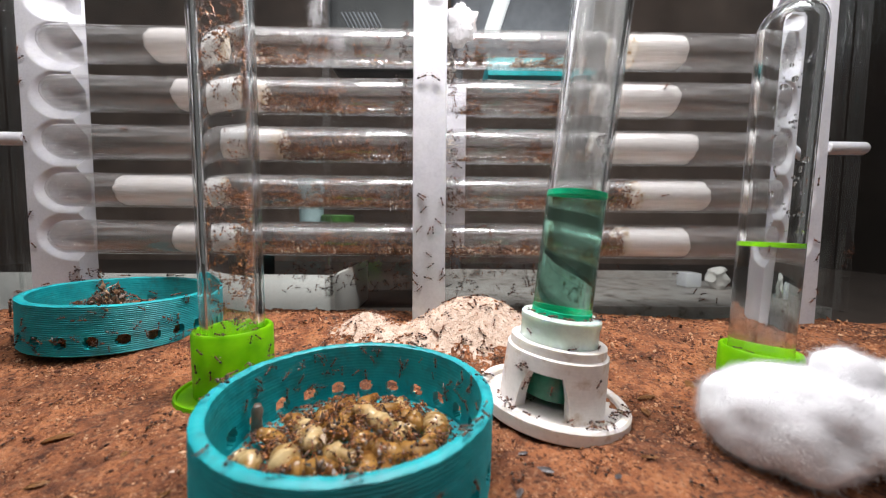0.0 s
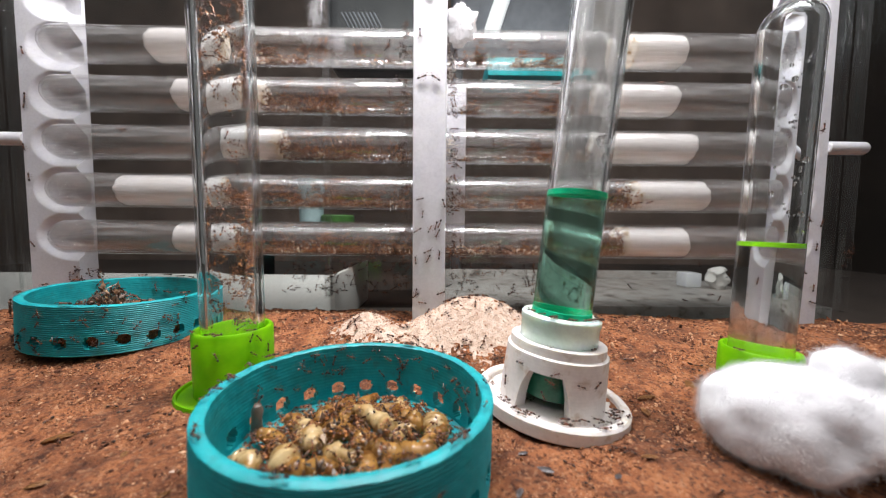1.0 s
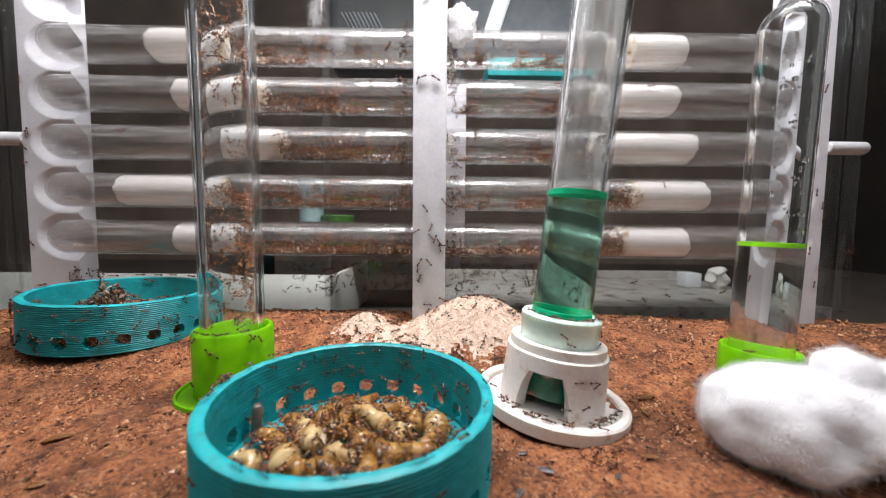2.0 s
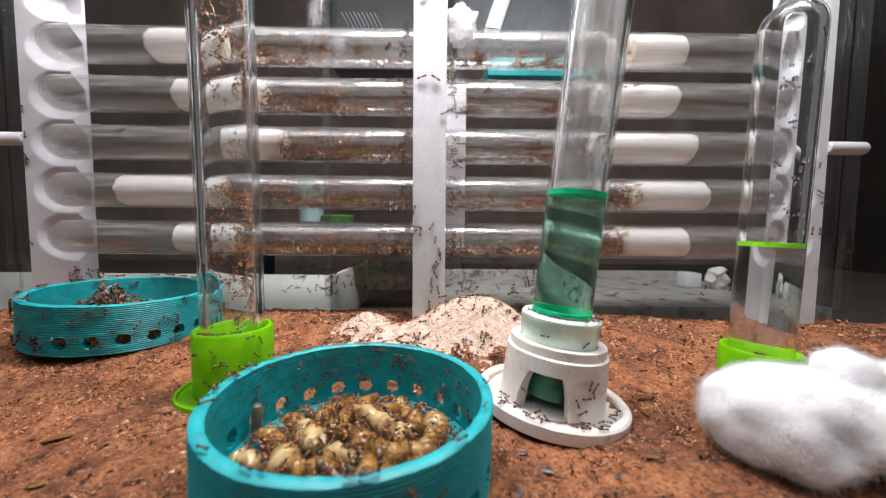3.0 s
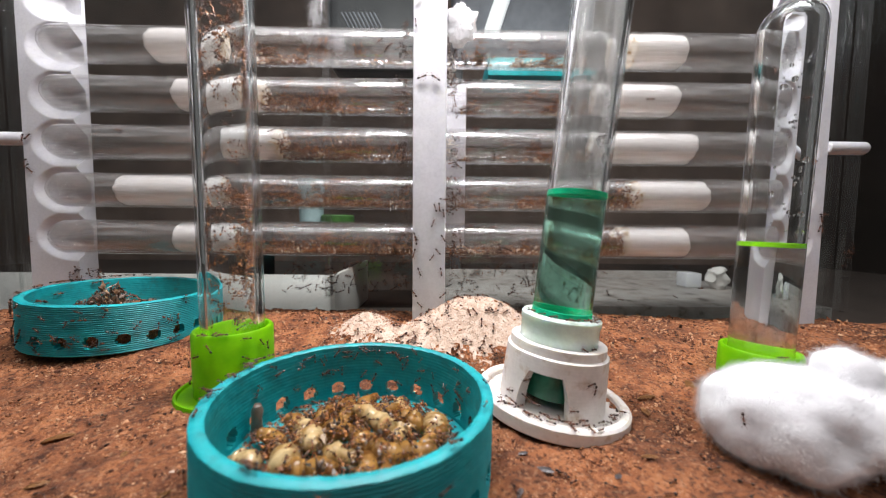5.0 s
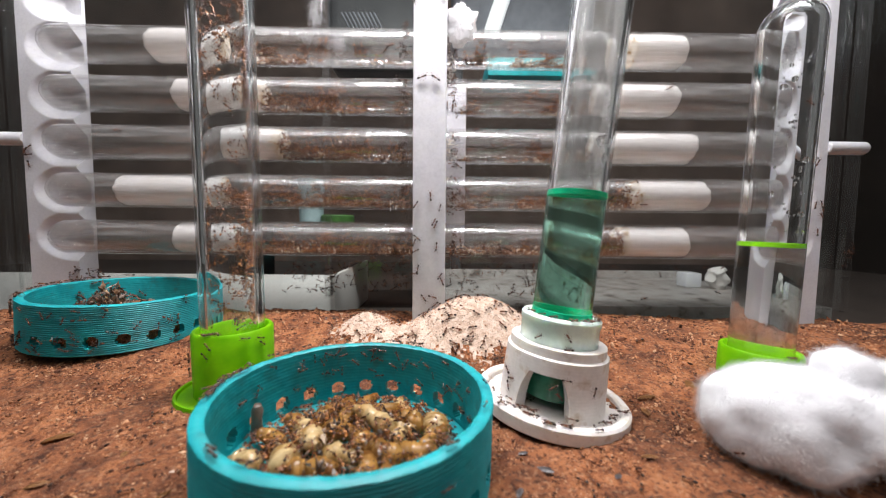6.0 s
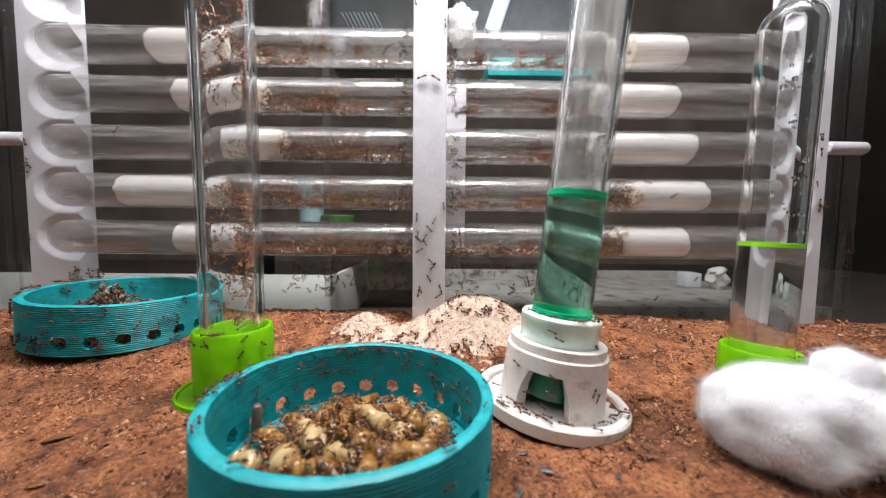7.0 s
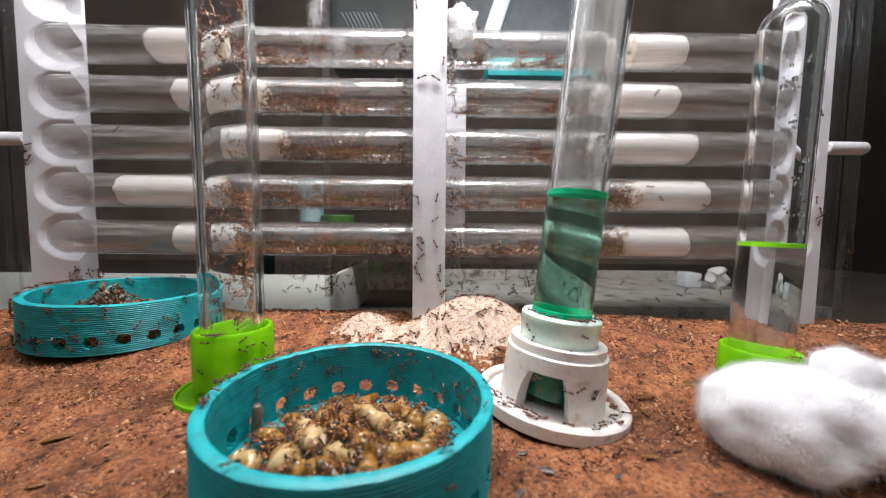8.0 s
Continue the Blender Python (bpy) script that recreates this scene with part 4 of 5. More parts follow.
def wire(bm, points, r0, r1, seg=5):
    """A thin limb along points."""
    rings = []
    for k, p in enumerate(points):
        p = Vector(p)
        a = Vector(points[min(k + 1, len(points) - 1)]) - Vector(points[max(k - 1, 0)])
        side = a.cross(Vector((0.13, 0.3, 1))).normalized()
        up = side.cross(a).normalized()
        r = r0 + (r1 - r0) * k / (len(points) - 1)
        rings.append([bm.verts.new(p + (side * math.cos(2 * math.pi * i / seg) + up * math.sin(2 * math.pi * i / seg)) * r) for i in range(seg)])
    for a, b in zip(rings, rings[1:]):
        for i in range(seg):
            bm.faces.new((a[i], a[(i + 1) % seg], b[(i + 1) % seg], b[i]))
    bm.faces.new(rings[0][::-1])
    bm.faces.new(rings[-1])


MM = 0.001
HIPS = ((0.55, 0.85, 55), (0.25, 0.9, 95), (-0.05, 1.0, 140))


def ant_model(red):
    """A worker ant, 3.9 mm long, heading along +x, feet at z = 0."""
    ant = thing("ant", "small dark-headed worker ant with a reddish-brown body", "ant", pose(0, 0, -5), "ants of the colony")
    bm = bmesh.new()
    blob(bm, (0, 0, 0), (0.50 * MM, 0.42 * MM, 0.34 * MM), tilt=0.25)
    wire(bm, [(0.40 * MM, 0.12 * MM, -0.1 * MM), (0.58 * MM, 0.10 * MM, -0.14 * MM), (0.66 * MM, 0.02 * MM, -0.15 * MM)], 0.06 * MM, 0.03 * MM)
    wire(bm, [(0.40 * MM, -0.12 * MM, -0.1 * MM), (0.58 * MM, -0.10 * MM, -0.14 * MM), (0.66 * MM, -0.02 * MM, -0.15 * MM)], 0.06 * MM, 0.03 * MM)
    head = part("head", bm, ANT_DARK if not red else ANT_RED, ant, "dark head")
    head.location = (1.38 * MM, 0, 0.72 * MM)
    for s in (1, -1):
        bm = bmesh.new()
        wire(bm, [(0, 0, 0), (0.30 * MM, s * 0.42 * MM, 0.22 * MM), (0.72 * MM, s * 0.56 * MM, 0.05 * MM), (1.02 * MM, s * 0.60 * MM, -0.12 * MM)], 0.05 * MM, 0.045 * MM)
        feeler = part("antenna", bm, ANT_RED, head)
        feeler.location = (0.36 * MM, s * 0.14 * MM, 0.14 * MM)
    bm = bmesh.new()
    blob(bm, (0.50 * MM, 0, 0.70 * MM), (0.42 * MM, 0.29 * MM, 0.30 * MM))
    blob(bm, (-0.05 * MM, 0, 0.68 * MM), (0.42 * MM, 0.23 * MM, 0.25 * MM), tilt=0.15)
    blob(bm, (-0.58 * MM, 0, 0.60 * MM), (0.17 * MM, 0.13 * MM, 0.20 * MM), 8, 6)
    blob(bm, (-0.82 * MM, 0, 0.60 * MM), (0.15 * MM, 0.15 * MM, 0.17 * MM), 8, 6)
    part("thorax", bm, ANT_RED, ant, "reddish-brown thorax and waist")
    bm = bmesh.new()
    blob(bm, (-1.45 * MM, 0, 0.66 * MM), (0.62 * MM, 0.43 * MM, 0.42 * MM), 12, 9, -0.1)
    part("abdomen", bm, ANT_DARK, ant, "dark glossy abdomen")
    for s in (1, -1):
        for hx, reach, deg in HIPS:
            bm = bmesh.new()
            c, q = math.cos(radians(deg)), math.sin(radians(deg)) * s
            wire(bm, [(0, 0, 0), (0.55 * reach * c * MM, 0.55 * reach * q * MM, 0.42 * MM), (1.15 * reach * c * MM, 1.15 * reach * q * MM, -0.18 * MM), (1.55 * reach * c * MM, 1.55 * reach * q * MM, -0.53 * MM)], 0.055 * MM, 0.03 * MM)
            leg = part("leg", bm, ANT_RED, ant)
            leg.location = (hx * MM, s * 0.17 * MM, 0.53 * MM)
    return ant


def on_surface(p, forward, normal, size=1.0):
    n = normal.normalized()
    f = (forward - n * forward.dot(n)).normalized()
    return Matrix.LocRotScale(p, Matrix((f, n.cross(f), n)).transposed().to_quaternion(), None)


# each surface gives place and normal for two running coordinates in metres
def flat(origin, u, v):
    o, u, v = Vector(origin), Vector(u).normalized(), Vector(v).normalized()
    return lambda a, b: (o + u * a + v * b, u.cross(v))


def floor_patch():
    return lambda a, b: (Vector((a, b, ground_z(a, b) + 0.0002)), ground_normal(a, b))


def round_wall(m, radius, inward=False, taper=0.0):
    """Upright ring: a is the arc length, b the height."""
    def at(a, b):
        r = radius - taper * b
        t = a / radius
        n = Vector((math.cos(t), math.sin(t), 0))
        return m @ (n * r + Vector((0, 0, b))), m.to_3x3() @ (n * (-1 if inward else 1))
    return at


def ring_top(m, height):
    """Flat ring: a is the angle times 20 mm, b the radius."""
    def at(a, b):
        t = a / 0.02
        return m @ Vector((b * math.cos(t), b * math.sin(t), height)), m.to_3x3() @ Vector((0, 0, 1))
    return at


def lying_tube(z):
    """Outside of a rack tube: a runs along it, b round it from its top towards the camera."""
    def at(a, b):
        t = b / TUBE_R
        n = Vector((0, -math.sin(t), math.cos(t)))
        return Vector((a, TUBE_Y, z)) + n * TUBE_R, n
    return at


def wander(surface, a0, a1, b0, b1, rng, speed, pull=None):
    """Rows for walk(): a walk that keeps to a patch, turning little by little, with short halts."""
    a, b = rng.uniform(a0, a1), rng.uniform(b0, b1)
    head = rng.uniform(0, 2 * math.pi)
    if pull is not None:
        head = pull + rng.gauss(0, 0.35)
    rows = []
    dt = 0.25
    pace = speed * rng.uniform(0.7, 1.9)
    idle = rng.random() < 0.22
    for k in range(33):
        p, n = surface(a, b)
        q, _ = surface(a + 0.0008 * math.cos(head), b + 0.0008 * math.sin(head))
        rows.append((k * dt, on_surface(p, q - p, n)))
        go = pace * (0.04 if idle else rng.uniform(0.45, 1.2)) * dt
        want = head + rng.gauss(0, 0.30 if not idle else 0.12)
        na, nb = a + go * math.cos(want), b + go * math.sin(want)
        if not (a0 < na < a1 and b0 < nb < b1):
            to = math.atan2((b0 + b1) / 2 - b, (a0 + a1) / 2 - a)
            d = (to - head + math.pi) % (2 * math.pi) - math.pi
            want = head + max(-0.9, min(0.9, d))
            na, nb = a + 0.5 * go * math.cos(want), b + 0.5 * go * math.sin(want)
            na, nb = min(a1, max(a0, na)), min(b1, max(b0, nb))
        a, b, head = na, nb, want
    return rows


# patch, its limits, how many ants, pace in m/s, size of stride
def patches():
    front, back = DISH_FRONT, DISH_BACK
    base = BASE_AT
    lime = LIME_AT
    lime2 = LIME_EAST
    yield flat((-0.0117, 0.1394, 0.018), (1, 0, 0), (0, 0, 1)), 0.0012, 0.0130, 0.0, 0.045, 16, 0.016
    yield flat((-0.0117, 0.1394, 0.060), (1, 0, 0), (0, 0, 1)), 0.0012, 0.0130, 0.0, 0.080, 2, 0.016
    for row in range(5):
        yield lying_tube(ROWS[row]), -0.034, -0.0145, 0.006, 0.022, 3, 0.010
        yield lying_tube(ROWS[row]), 0.0025, 0.024, 0.004, 0.022, 4, 0.010
    yield lying_tube(ROWS[1]), 0.03, 0.11, 0.006, 0.018, 4, 0.012
    yield lying_tube(ROWS[3]), 0.06, 0.12, 0.006, 0.018, 3, 0.012
    yield lying_tube(ROWS[2]), -0.14, -0.02, 0.006, 0.018, 4, 0.012
    yield flat((0, 0.1977, 0), (1, 0, 0), (0, 0, 1)), -0.092, -0.018, 0.012, 0.042, 22, 0.012
    yield flat((0, 0.1977, 0), (1, 0, 0), (0, 0, 1)), 0.006, 0.062, 0.012, 0.042, 16, 0.012
    yield flat((0, 0.1977, 0), (1, 0, 0), (0, 0, 1)), 0.095, 0.170, 0.008, 0.030, 8, 0.012
    yield floor_patch(), -0.036, 0.046, 0.118, 0.142, 40, 0.013
    yield floor_patch(), 0.018, 0.10, 0.118, 0.150, 8, 0.014
    yield floor_patch(), -0.10, -0.03, 0.108, 0.150, 9, 0.014
    yield floor_patch(), 0.030, 0.062, 0.058, 0.074, 9, 0.014
    yield floor_patch(), -0.10, -0.050, 0.050, 0.088, 14, 0.014
    yield floor_patch(), 0.012, 0.030, 0.052, 0.070, 6, 0.012
    yield floor_patch(), 0.06, 0.092, 0.085, 0.115, 6, 0.014
    yield ring_top(base, 0.0041), -3.7 * 0.02, -0.3 * 0.02, 0.0160, 0.0198, 25, 0.010
    yield round_wall(base @ pose(0, 0, 0.0055), 0.0142, taper=0.04), -2.9 * 0.0143, -1.0 * 0.0143, 0.0, 0.0085, 7, 0.010
    yield round_wall(base @ pose(0, 0, 0.0185), 0.0105), -3.1 * 0.0105, 0.0, 0.0, 0.0050, 4, 0.008
    yield ring_top(base, 0.0265), -3.3 * 0.02, 0.3 * 0.02, 0.0088, 0.0102, 8, 0.004
    yield round_wall(lime @ pose(0, 0, 0.004), 0.0107), -2.6 * 0.0107, -0.1 * 0.0107, 0.0, 0.0150, 9, 0.010
    yield ring_top(lime, 0.0202), -3.1 * 0.02, 0.0, 0.0093, 0.0104, 5, 0.005
    yield ring_top(lime2, 0.0202), -3.1 * 0.02, 0.0, 0.0093, 0.0104, 3, 0.005
    yield round_wall(lime2 @ pose(0, 0, 0.03), 0.0087), -2.8 * 0.0087, -0.3 * 0.0087, 0.0, 0.09, 5, 0.010
    yield ring_top(front, 0.0166), 0.0, 6.28 * 0.02, 0.0256, 0.0272, 18, 0.010
    yield round_wall(front @ pose(0, 0, 0.006), 0.0251, True), 0.0, 3.14 * 0.0251, 0.0, 0.0095, 26, 0.010
    yield round_wall(front @ pose(0, 0, 0.002), 0.0277), -3.0 * 0.0277, -0.1 * 0.0277, 0.005, 0.013, 4, 0.010
    yield ring_top(back, 0.0166), 0.0, 6.28 * 0.02, 0.0256, 0.0272, 14, 0.008
    yield round_wall(back @ pose(0, 0, 0.002), 0.0277), -3.3 * 0.0277, 0.0, 0.0, 0.013, 20, 0.010
    yield round_wall(back @ pose(0, 0, 0.006), 0.0251, True), 0.0, 6.28 * 0.0251, 0.0, 0.0095, 8, 0.008
    yield round_wall(lime @ pose(0, 0, 0.020), 0.0063, True), -3.1 * 0.0063, 3.1 * 0.0063, 0.0, 0.10, 12, 0.012
    yield lambda a, b: (Vector((a, b, 0.0095 - 9.0 * ((a + 0.018) ** 2 + (b - 0.068) ** 2))), Vector((0, 0, 1))), -0.035, 0.000, 0.053, 0.083, 14, 0.007
    yield flat((0, 0.1609, 0), (1, 0, 0), (0, 0, 1)), -0.1895, -0.1870, 0.03, 0.13, 6, 0.014
    yield flat((0, 0.1609, 0), (1, 0, 0), (0, 0, 1)), 0.1768, 0.1790, 0.015, 0.10, 4, 0.014


ANT, ANT_PALE = ant_model(False), ant_model(True)
PATHS = []


def lay_out_ants():
    rng = random.Random(21)
    for surface, a0, a1, b0, b1, n, speed in patches():
        near = surface((a0 + a1) / 2, (b0 + b1) / 2)[0].y
        for k in range(n):
            rows = wander(surface, a0, a1, b0, b1, rng, speed)
            ant = copy_thing(ANT if rng.random() < 0.8 else ANT_PALE, rows[0][1])
            size = (0.62 if near < 0.118 else 0.86) * rng.uniform(0.9, 1.12)
            ant.scale = (size, size, size)
            PATHS.append((ant, rows))


lay_out_ants()


# two ants that rest on the post
for x, z, face in ((-0.0077, 0.1085, 0.35), (-0.0023, 0.1082, 2.6)):
    copy_thing(ANT, on_surface(Vector((x, 0.1394, z)), Vector((math.cos(face), 0, math.sin(face))), Vector((0, -1, 0))))


def crowd_member(verts, faces, m, rng):
    """A small ant for the crowds: three body beads and six bent legs."""
    for x, z, sx, sy in ((1.38, 0.6, 0.46, 0.36), (0.3, 0.6, 0.7, 0.24), (-1.3, 0.6, 0.62, 0.42)):
        k = len(verts)
        for c in ((1, 0, 0), (0, 1, 0), (-1, 0, 0), (0, -1, 0), (0, 0, 1), (0, 0, -1), (0.6, 0.6, 0.6), (-0.6, 0.6, 0.6), (-0.6, -0.6, 0.6), (0.6, -0.6, 0.6)):
            verts.append(tuple(m @ Vector(((x + c[0] * sx) * MM, c[1] * sy * MM, (z + c[2] * sy) * MM))))
        for f in ((0, 1, 6), (1, 2, 7), (2, 3, 8), (3, 0, 9), (4, 6, 7), (4, 7, 8), (4, 8, 9), (4, 9, 6), (6, 1, 7), (7, 2, 8), (8, 3, 9), (9, 0, 6), (5, 1, 0), (5, 2, 1), (5, 3, 2), (5, 0, 3)):
            faces.append(tuple(k + i for i in f))
    for s in (1, -1):
        for hx, deg in ((0.55, 50), (0.25, 95), (0.0, 140)):
            c, q = math.cos(radians(deg + rng.uniform(-15, 15))), math.sin(radians(deg)) * s
            k = len(verts)
            w = 0.065
            for p in ((hx, 0.15 * s, 0.55), (hx + 0.6 * c, 0.6 * q, 0.95), (hx + 1.6 * c, 1.6 * q, 0.0)):
                for d in (-w, w):
                    verts.append(tuple(m @ Vector(((p[0] + d) * MM, p[1] * MM, (p[2] + d) * MM))))
            faces.append((k, k + 2, k + 3, k + 1))
            faces.append((k + 2, k + 4, k + 5, k + 3))


def crowd(name, label, places, seed, size=0.9, mat=ANT_CROWD):
    rng = random.Random(seed)
    verts, faces = [], []
    for p, n in places(rng):
        f = Vector((rng.gauss(0, 1), rng.gauss(0, 1), rng.gauss(0, 1)))
        crowd_member(verts, faces, on_surface(p, f, n) @ Matrix.Scale(size * rng.uniform(0.85, 1.15), 4), rng)
    return tagged(new(name, mesh_data(name, verts, faces, mat)), label, "ants", kind="stuff")


def tube_crowd(row, x0, x1, count, low, seed, brood=0):
    """Ants inside a rack tube between x0 and x1; low: how much they keep to its bottom."""
    count = int(count * 1.8)
    x0, x1 = x0 + 0.0013, x1 + 0.0013

    def places(rng):
        knots = [(x0 + (x1 - x0) * rng.random(), math.pi + rng.gauss(0, low)) for k in range(max(4, count // 11))]
        for k in range(count):
            x, t = x0 + (x1 - x0) * rng.random(), math.pi + rng.gauss(0, low)
            if k % 5:
                cx, ct = knots[rng.randrange(len(knots))]
                x, t = min(x1, max(x0, cx + rng.gauss(0, 0.0021))), ct + rng.gauss(0, 0.22)
            n = Vector((0, -math.sin(t), math.cos(t)))
            yield Vector((x, TUBE_Y, ROWS[row])) + n * (TUBE_R - 0.0011), -n
    if count:
        crowd("ant_crowd", "crowd of reddish-brown ants inside a glass tube", places, seed, 0.98, ANT_NEST)
    if brood:
        rng = random.Random(seed + 100)
        verts, faces = [], []
        for k in range(brood):
            t = math.pi + rng.gauss(0.15, 0.45)
            x = x0 + (x1 - x0) * rng.random()
            n = Vector((0, -math.sin(t), math.cos(t)))
            s = rng.uniform(0.0003, 0.0007)
            m = Matrix.Translation(Vector((x, TUBE_Y, ROWS[row])) + n * (TUBE_R - 0.0016)) @ Euler((rng.uniform(0, 6), rng.uniform(0, 6), rng.uniform(0, 6))).to_matrix().to_4x4()
            lump(verts, faces, m, s * 1.5, s, s, 0.12)
        tagged(new("ant_brood", mesh_data("ant_brood", verts, faces, BROOD, True)), "pale ant brood heaped inside a glass tube", "ant brood", kind="stuff")


tube_crowd(0, -0.085, -0.070, 61, 0.6, 1, 40)
tube_crowd(0, -0.070, -0.015, 39, 0.9, 2, 6)
tube_crowd(1, -0.083, -0.048, 210, 1.0, 3, 60)
tube_crowd(1, -0.048, -0.015, 39, 1.0, 4, 5)
tube_crowd(2, -0.077, -0.040, 420, 0.95, 5, 110)
tube_crowd(2, -0.040, -0.015, 61, 1.0, 6, 10)
tube_crowd(3, -0.101, -0.060, 237, 1.1, 7, 40)
tube_crowd(3, -0.060, -0.015, 196, 1.2, 8, 50)
tube_crowd(4, -0.090, -0.012, 532, 0.9, 9, 260)
tube_crowd(0, 0.030, 0.060, 57, 0.5, 10, 60)
tube_crowd(0, 0.002, 0.030, 28, 1.0, 11)
tube_crowd(1, 0.045, 0.069, 52, 0.7, 12, 40)
tube_crowd(1, 0.002, 0.045, 28, 1.0, 13)
tube_crowd(2, 0.042, 0.070, 72, 0.6, 14, 50)
tube_crowd(2, 0.002, 0.045, 28, 1.0, 15)
tube_crowd(3, 0.036, 0.056, 62, 0.9, 16, 40)
tube_crowd(3, 0.078, 0.087, 81, 1.2, 17, 30)
tube_crowd(3, 0.002, 0.036, 33, 1.0, 18)
tube_crowd(4, 0.002, 0.050, 144, 0.6, 19, 190)
tube_crowd(4, 0.070, 0.083, 96, 1.2, 20, 30)


def standing_crowd(rng):
    """Ants on the inner wall of the tall clear tube."""
    m = LIME_AT
    for k in range(430):
        z = 0.021 + 0.040 * rng.random() if k < 230 else (0.056 + 0.034 * rng.random() if k < 262 else 0.088 + 0.036 * rng.random())
        t = rng.gauss(-0.4, 1.1) if k < 230 else rng.uniform(-3.1, 3.1)
        n = Vector((math.cos(t), math.sin(t), 0))
        yield m @ (n * 0.0060 + Vector((0, 0, z))), m.to_3x3() @ -n


crowd("ant_crowd", "orange-brown ants climbing inside the tall clear tube", standing_crowd, 31, 0.68, ANT_NEST)


def feast(rng):
    """Ants that swarm over the larvae."""
    for k in range(640):
        a, q = rng.uniform(0, 6.28), 0.0220 * math.sqrt(rng.random())
        x, y = -0.0175 + q * math.cos(a), 0.0685 + 0.9 * q * math.sin(a)
        yield Vector((x, y, 0.0052 + 0.0050 * rng.random() * (1 - (q / 0.023) ** 2))), Vector((rng.gauss(0, 0.5), rng.gauss(0, 0.5), 1))


crowd("ant_crowd", "brown ants swarming over larvae in the teal dish", feast, 32, 0.62, ANT_NEST)


def foot_cluster(rng):
    for k in range(26):
        yield Vector((-0.1720 + 0.016 * rng.random(), 0.1606 + 0.0004 * rng.random(), 0.0215 + 0.008 * rng.random())), Vector((0, -1, 0))


crowd("ant_crowd", "knot of ants on the white rack frame above the dish", foot_cluster, 33)


def back_feast(rng):
    for k in range(60):
        a, q = rng.uniform(0, 6.28), 0.012 * math.sqrt(rng.random())
        yield Vector((-0.1260 + q * math.cos(a), 0.1310 + q * math.sin(a), 0.0270 - 0.8 * q)), Vector((rng.gauss(0, 0.4), rng.gauss(0, 0.4), 1))


crowd("ant_crowd", "dark ants on the scraps in the tilted dish", back_feast, 34, 0.8)


def under_base(rng):
    """Ants in the shade of the arched base."""
    for k in range(16):
        a, q = rng.uniform(0, 6.28), 0.0095 * math.sqrt(rng.random())
        yield BASE_AT @ Vector((q * math.cos(a), q * math.sin(a), 0.0022)), Vector((0, 0, 1))


def near_resting(rng):
    """Ants at rest on the white tray's rim and along the near dish's wall."""
    for k in range(16):
        a, q = rng.uniform(-3.6, -0.4), rng.uniform(0.0150, 0.0175)
        yield BASE_AT @ Vector((q * math.cos(a), q * math.sin(a), 0.0024)), Vector((0, 0, 1))
    for k in range(12):
        a = rng.uniform(-3.3, 0.2)
        yield BASE_AT @ Vector((0.0097 * math.cos(a), 0.0097 * math.sin(a), 0.0267)), Vector((0, 0, 1))
    for k in range(26):
        a = rng.uniform(0.2, 2.9)
        n = Vector((math.cos(a), math.sin(a), 0))
        yield DISH_FRONT @ (n * 0.0250 + Vector((0, 0, 0.0055 + 0.0100 * rng.random()))), -n
    for k in range(14):
        a = rng.uniform(-0.4, 3.5)
        yield DISH_FRONT @ Vector((0.0264 * math.cos(a), 0.0264 * math.sin(a), 0.0168)), Vector((0, 0, 1))


crowd("ant_crowd", "ants resting on the tray rim and the teal dish", near_resting, 38, 0.62)


crowd("ant_crowd", "ants sheltering inside the arched white base", under_base, 36, 0.65)


def resting(rng):
    """Ants that rest on the mound, the back pane and a corner strip."""
    for k in range(26):
        x, y = rng.uniform(-0.036, 0.048), rng.uniform(0.116, 0.144)
        yield Vector((x, y, ground_z(x, y) + 0.0003)), ground_normal(x, y)
    for k in range(240):
        yield Vector((rng.uniform(-0.090, -0.018) if k % 2 else rng.uniform(0.004, 0.075), 0.1976, 0.012 + 0.030 * rng.random())), Vector((0, -1, 0))
    for k in range(46):
        x = rng.gauss(-0.022, 0.014) if k % 2 else rng.gauss(0.014, 0.016)
        if not -0.017 < x < 0.003:
            t = rng.uniform(1.7, 2.9)
            n = Vector((0, -math.sin(t), math.cos(t)))
            yield Vector((x, TUBE_Y, ROWS[4])) + n * (TUBE_R + 0.0001), n
    for k in range(40):
        x, y = rng.uniform(-0.075, 0.085), rng.uniform(0.146, 0.180)
        yield Vector((x, y, ground_z(x, y) + 0.0003)), ground_normal(x, y)
    for k in range(26):
        yield Vector((rng.uniform(-0.050, -0.014), 0.1976, 0.030 + 0.012 * rng.random())), Vector((0, -1, 0))
    for k in range(22):
        t = rng.uniform(-3.0, -0.2)
        n = Vector((math.cos(t), math.sin(t), 0))
        yield DISH_BACK @ (n * 0.0276 + Vector((0, 0, 0.0015 + 0.0145 * rng.random()))), n
    for k in range(9):
        yield Vector((rng.uniform(0.2205, 0.2265), 0.1868, 0.030 + 0.014 * rng.random())), Vector((0, -1, 0))


crowd("ant_crowd", "dark ants resting about the rack's foot and back pane", resting, 37, 0.98)


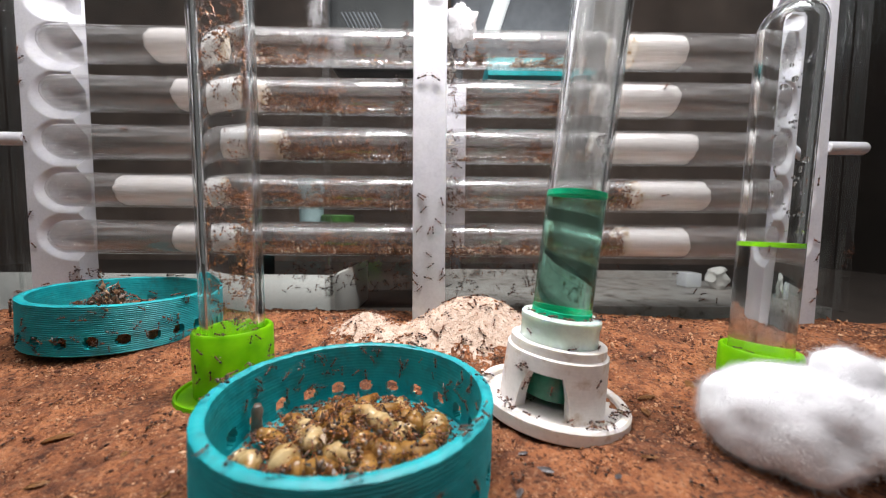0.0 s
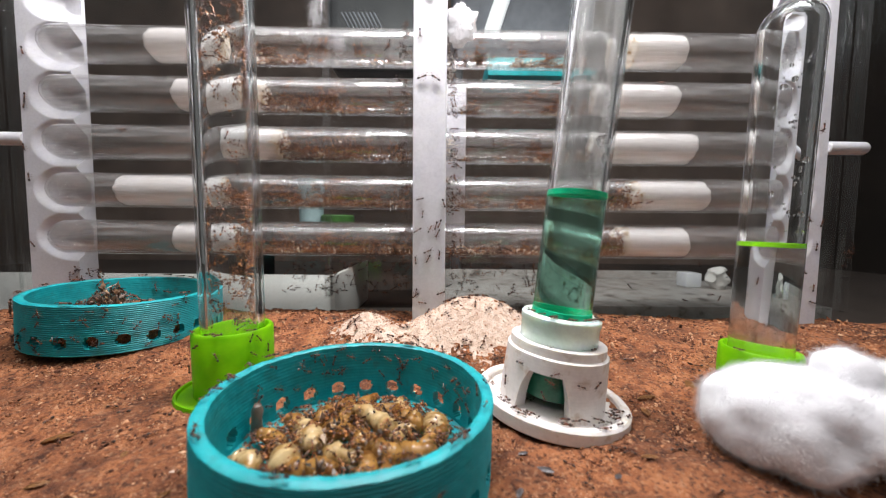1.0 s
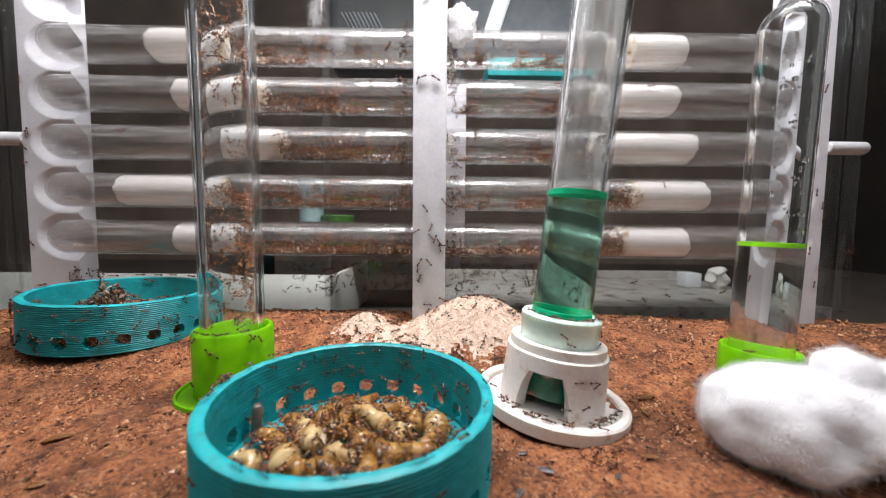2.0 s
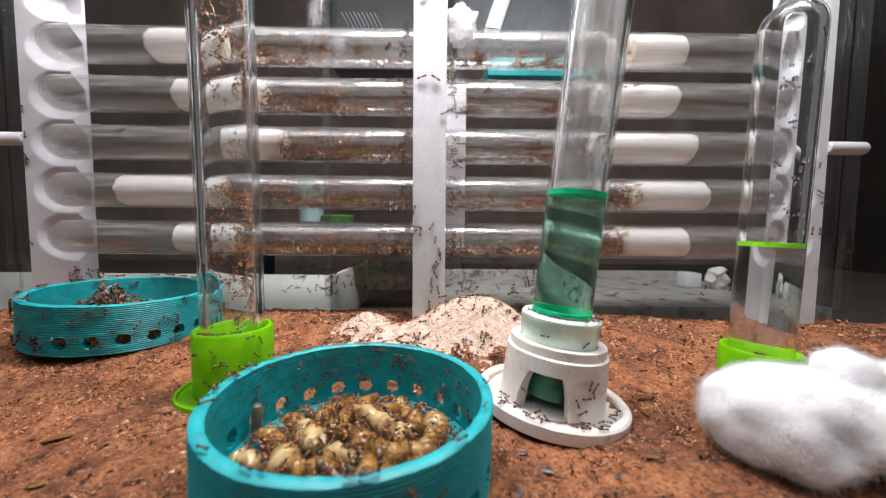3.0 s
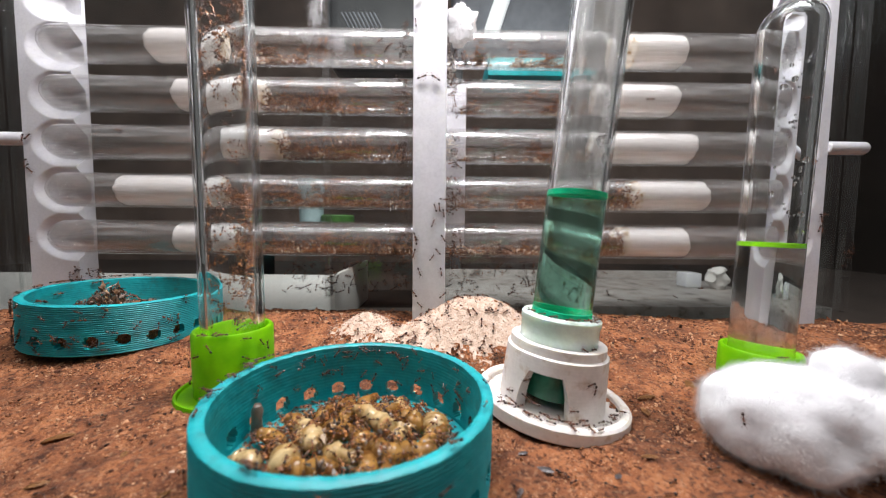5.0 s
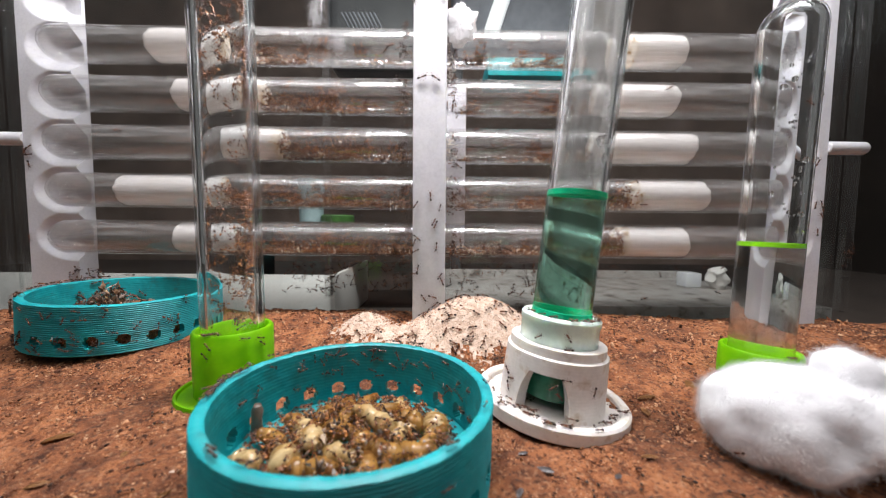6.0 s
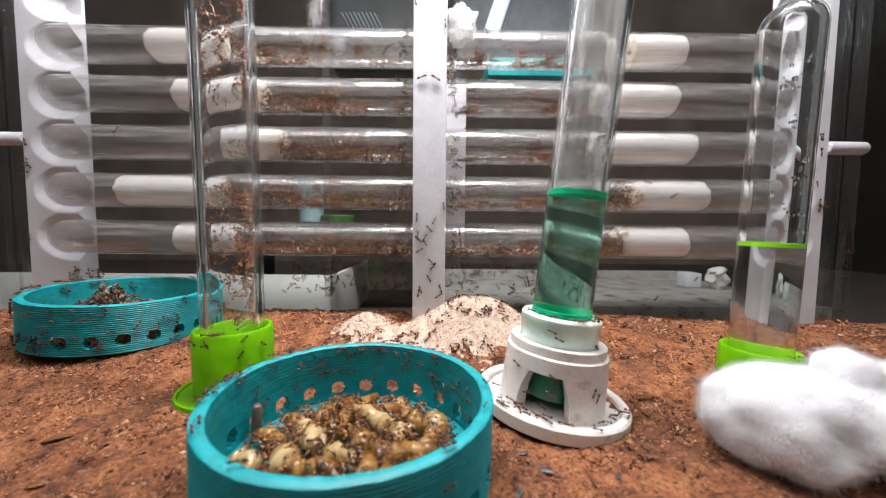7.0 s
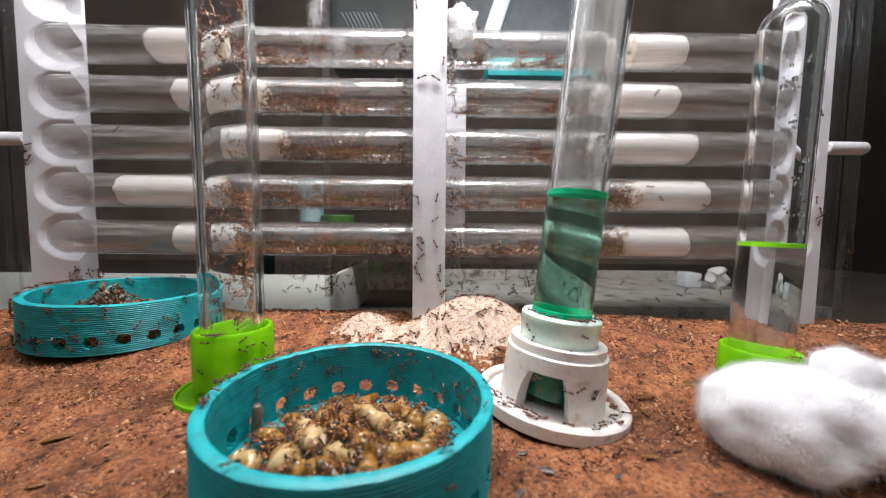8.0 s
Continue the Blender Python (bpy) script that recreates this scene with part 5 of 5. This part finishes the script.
def at_mouths(rng):
    """Ants bunched where the tube mouths meet the post."""
    for k in range(110):
        z = ROWS[rng.randrange(5)] + rng.uniform(-0.011, 0.006)
        left = rng.random() < 0.35
        x = (-0.0145 - abs(rng.gauss(0, 0.002))) if left else (0.0035 + abs(rng.gauss(0, 0.0025)))
        yield Vector((x, 0.1500, z)), Vector((rng.gauss(0, 0.3), -1, rng.gauss(0, 0.3)))


crowd("ant_crowd", "ants bunched at the tube mouths beside the post", at_mouths, 35)


def cotton_climber():
    """One ant that climbs over the cotton from behind, along its near end."""
    heart = COTTON_HEART
    stops = ((0.0, -150, 8), (3.3, -158, 12), (3.8, -170, 19), (4.0, -180, 20.5), (4.2, -184, 18), (4.5, -188.5, 13.4), (4.7, -191, 10), (5.2, -197, 2), (5.8, -196, -8), (6.5, -190, -14), (8.0, -182, -15))
    rows, pts = [], []
    for t, az, el in stops:
        a, e = radians(-az), radians(el)
        d = Vector((math.cos(a) * math.cos(e), math.sin(a) * math.cos(e), math.sin(e)))
        pts.append((t, heart + d * (cotton_reach(heart, d) + 0.0006), d))
    for k, (t, p, d) in enumerate(pts):
        q = pts[k + 1][1] if k + 1 < len(pts) else p + (p - pts[k - 1][1])
        rows.append((t, on_surface(p, q - p, d)))
    ant = copy_thing(ANT, rows[0][1])
    ant.scale = (0.62, 0.62, 0.62)
    PATHS.append((ant, rows))


cotton_climber()


# ---------------------------------------------------------------- what moves
def stride(ant, rng):
    """Swing of the six legs in two sets of three."""
    legs = [p for p in ant.children if p.name.startswith("leg")]
    for k, leg in enumerate(legs):
        at = leg.location.copy()
        rows = []
        for j in range(81):
            swing = 20 * math.sin(math.pi * j * 0.62 + (math.pi if k % 2 else 0))
            rows.append((j * 0.1, Matrix.Translation(at) @ Matrix.Rotation(radians(swing), 4, "Z")))
        walk(leg, rows)


def motions():
    rng, strides = random.Random(5), 0
    for k, (ant, rows) in enumerate(PATHS):
        walk(ant, rows)
        if rows[0][1].translation.y < 0.098 and strides < 34:
            strides += 1
            stride(ant, rng)


motions()
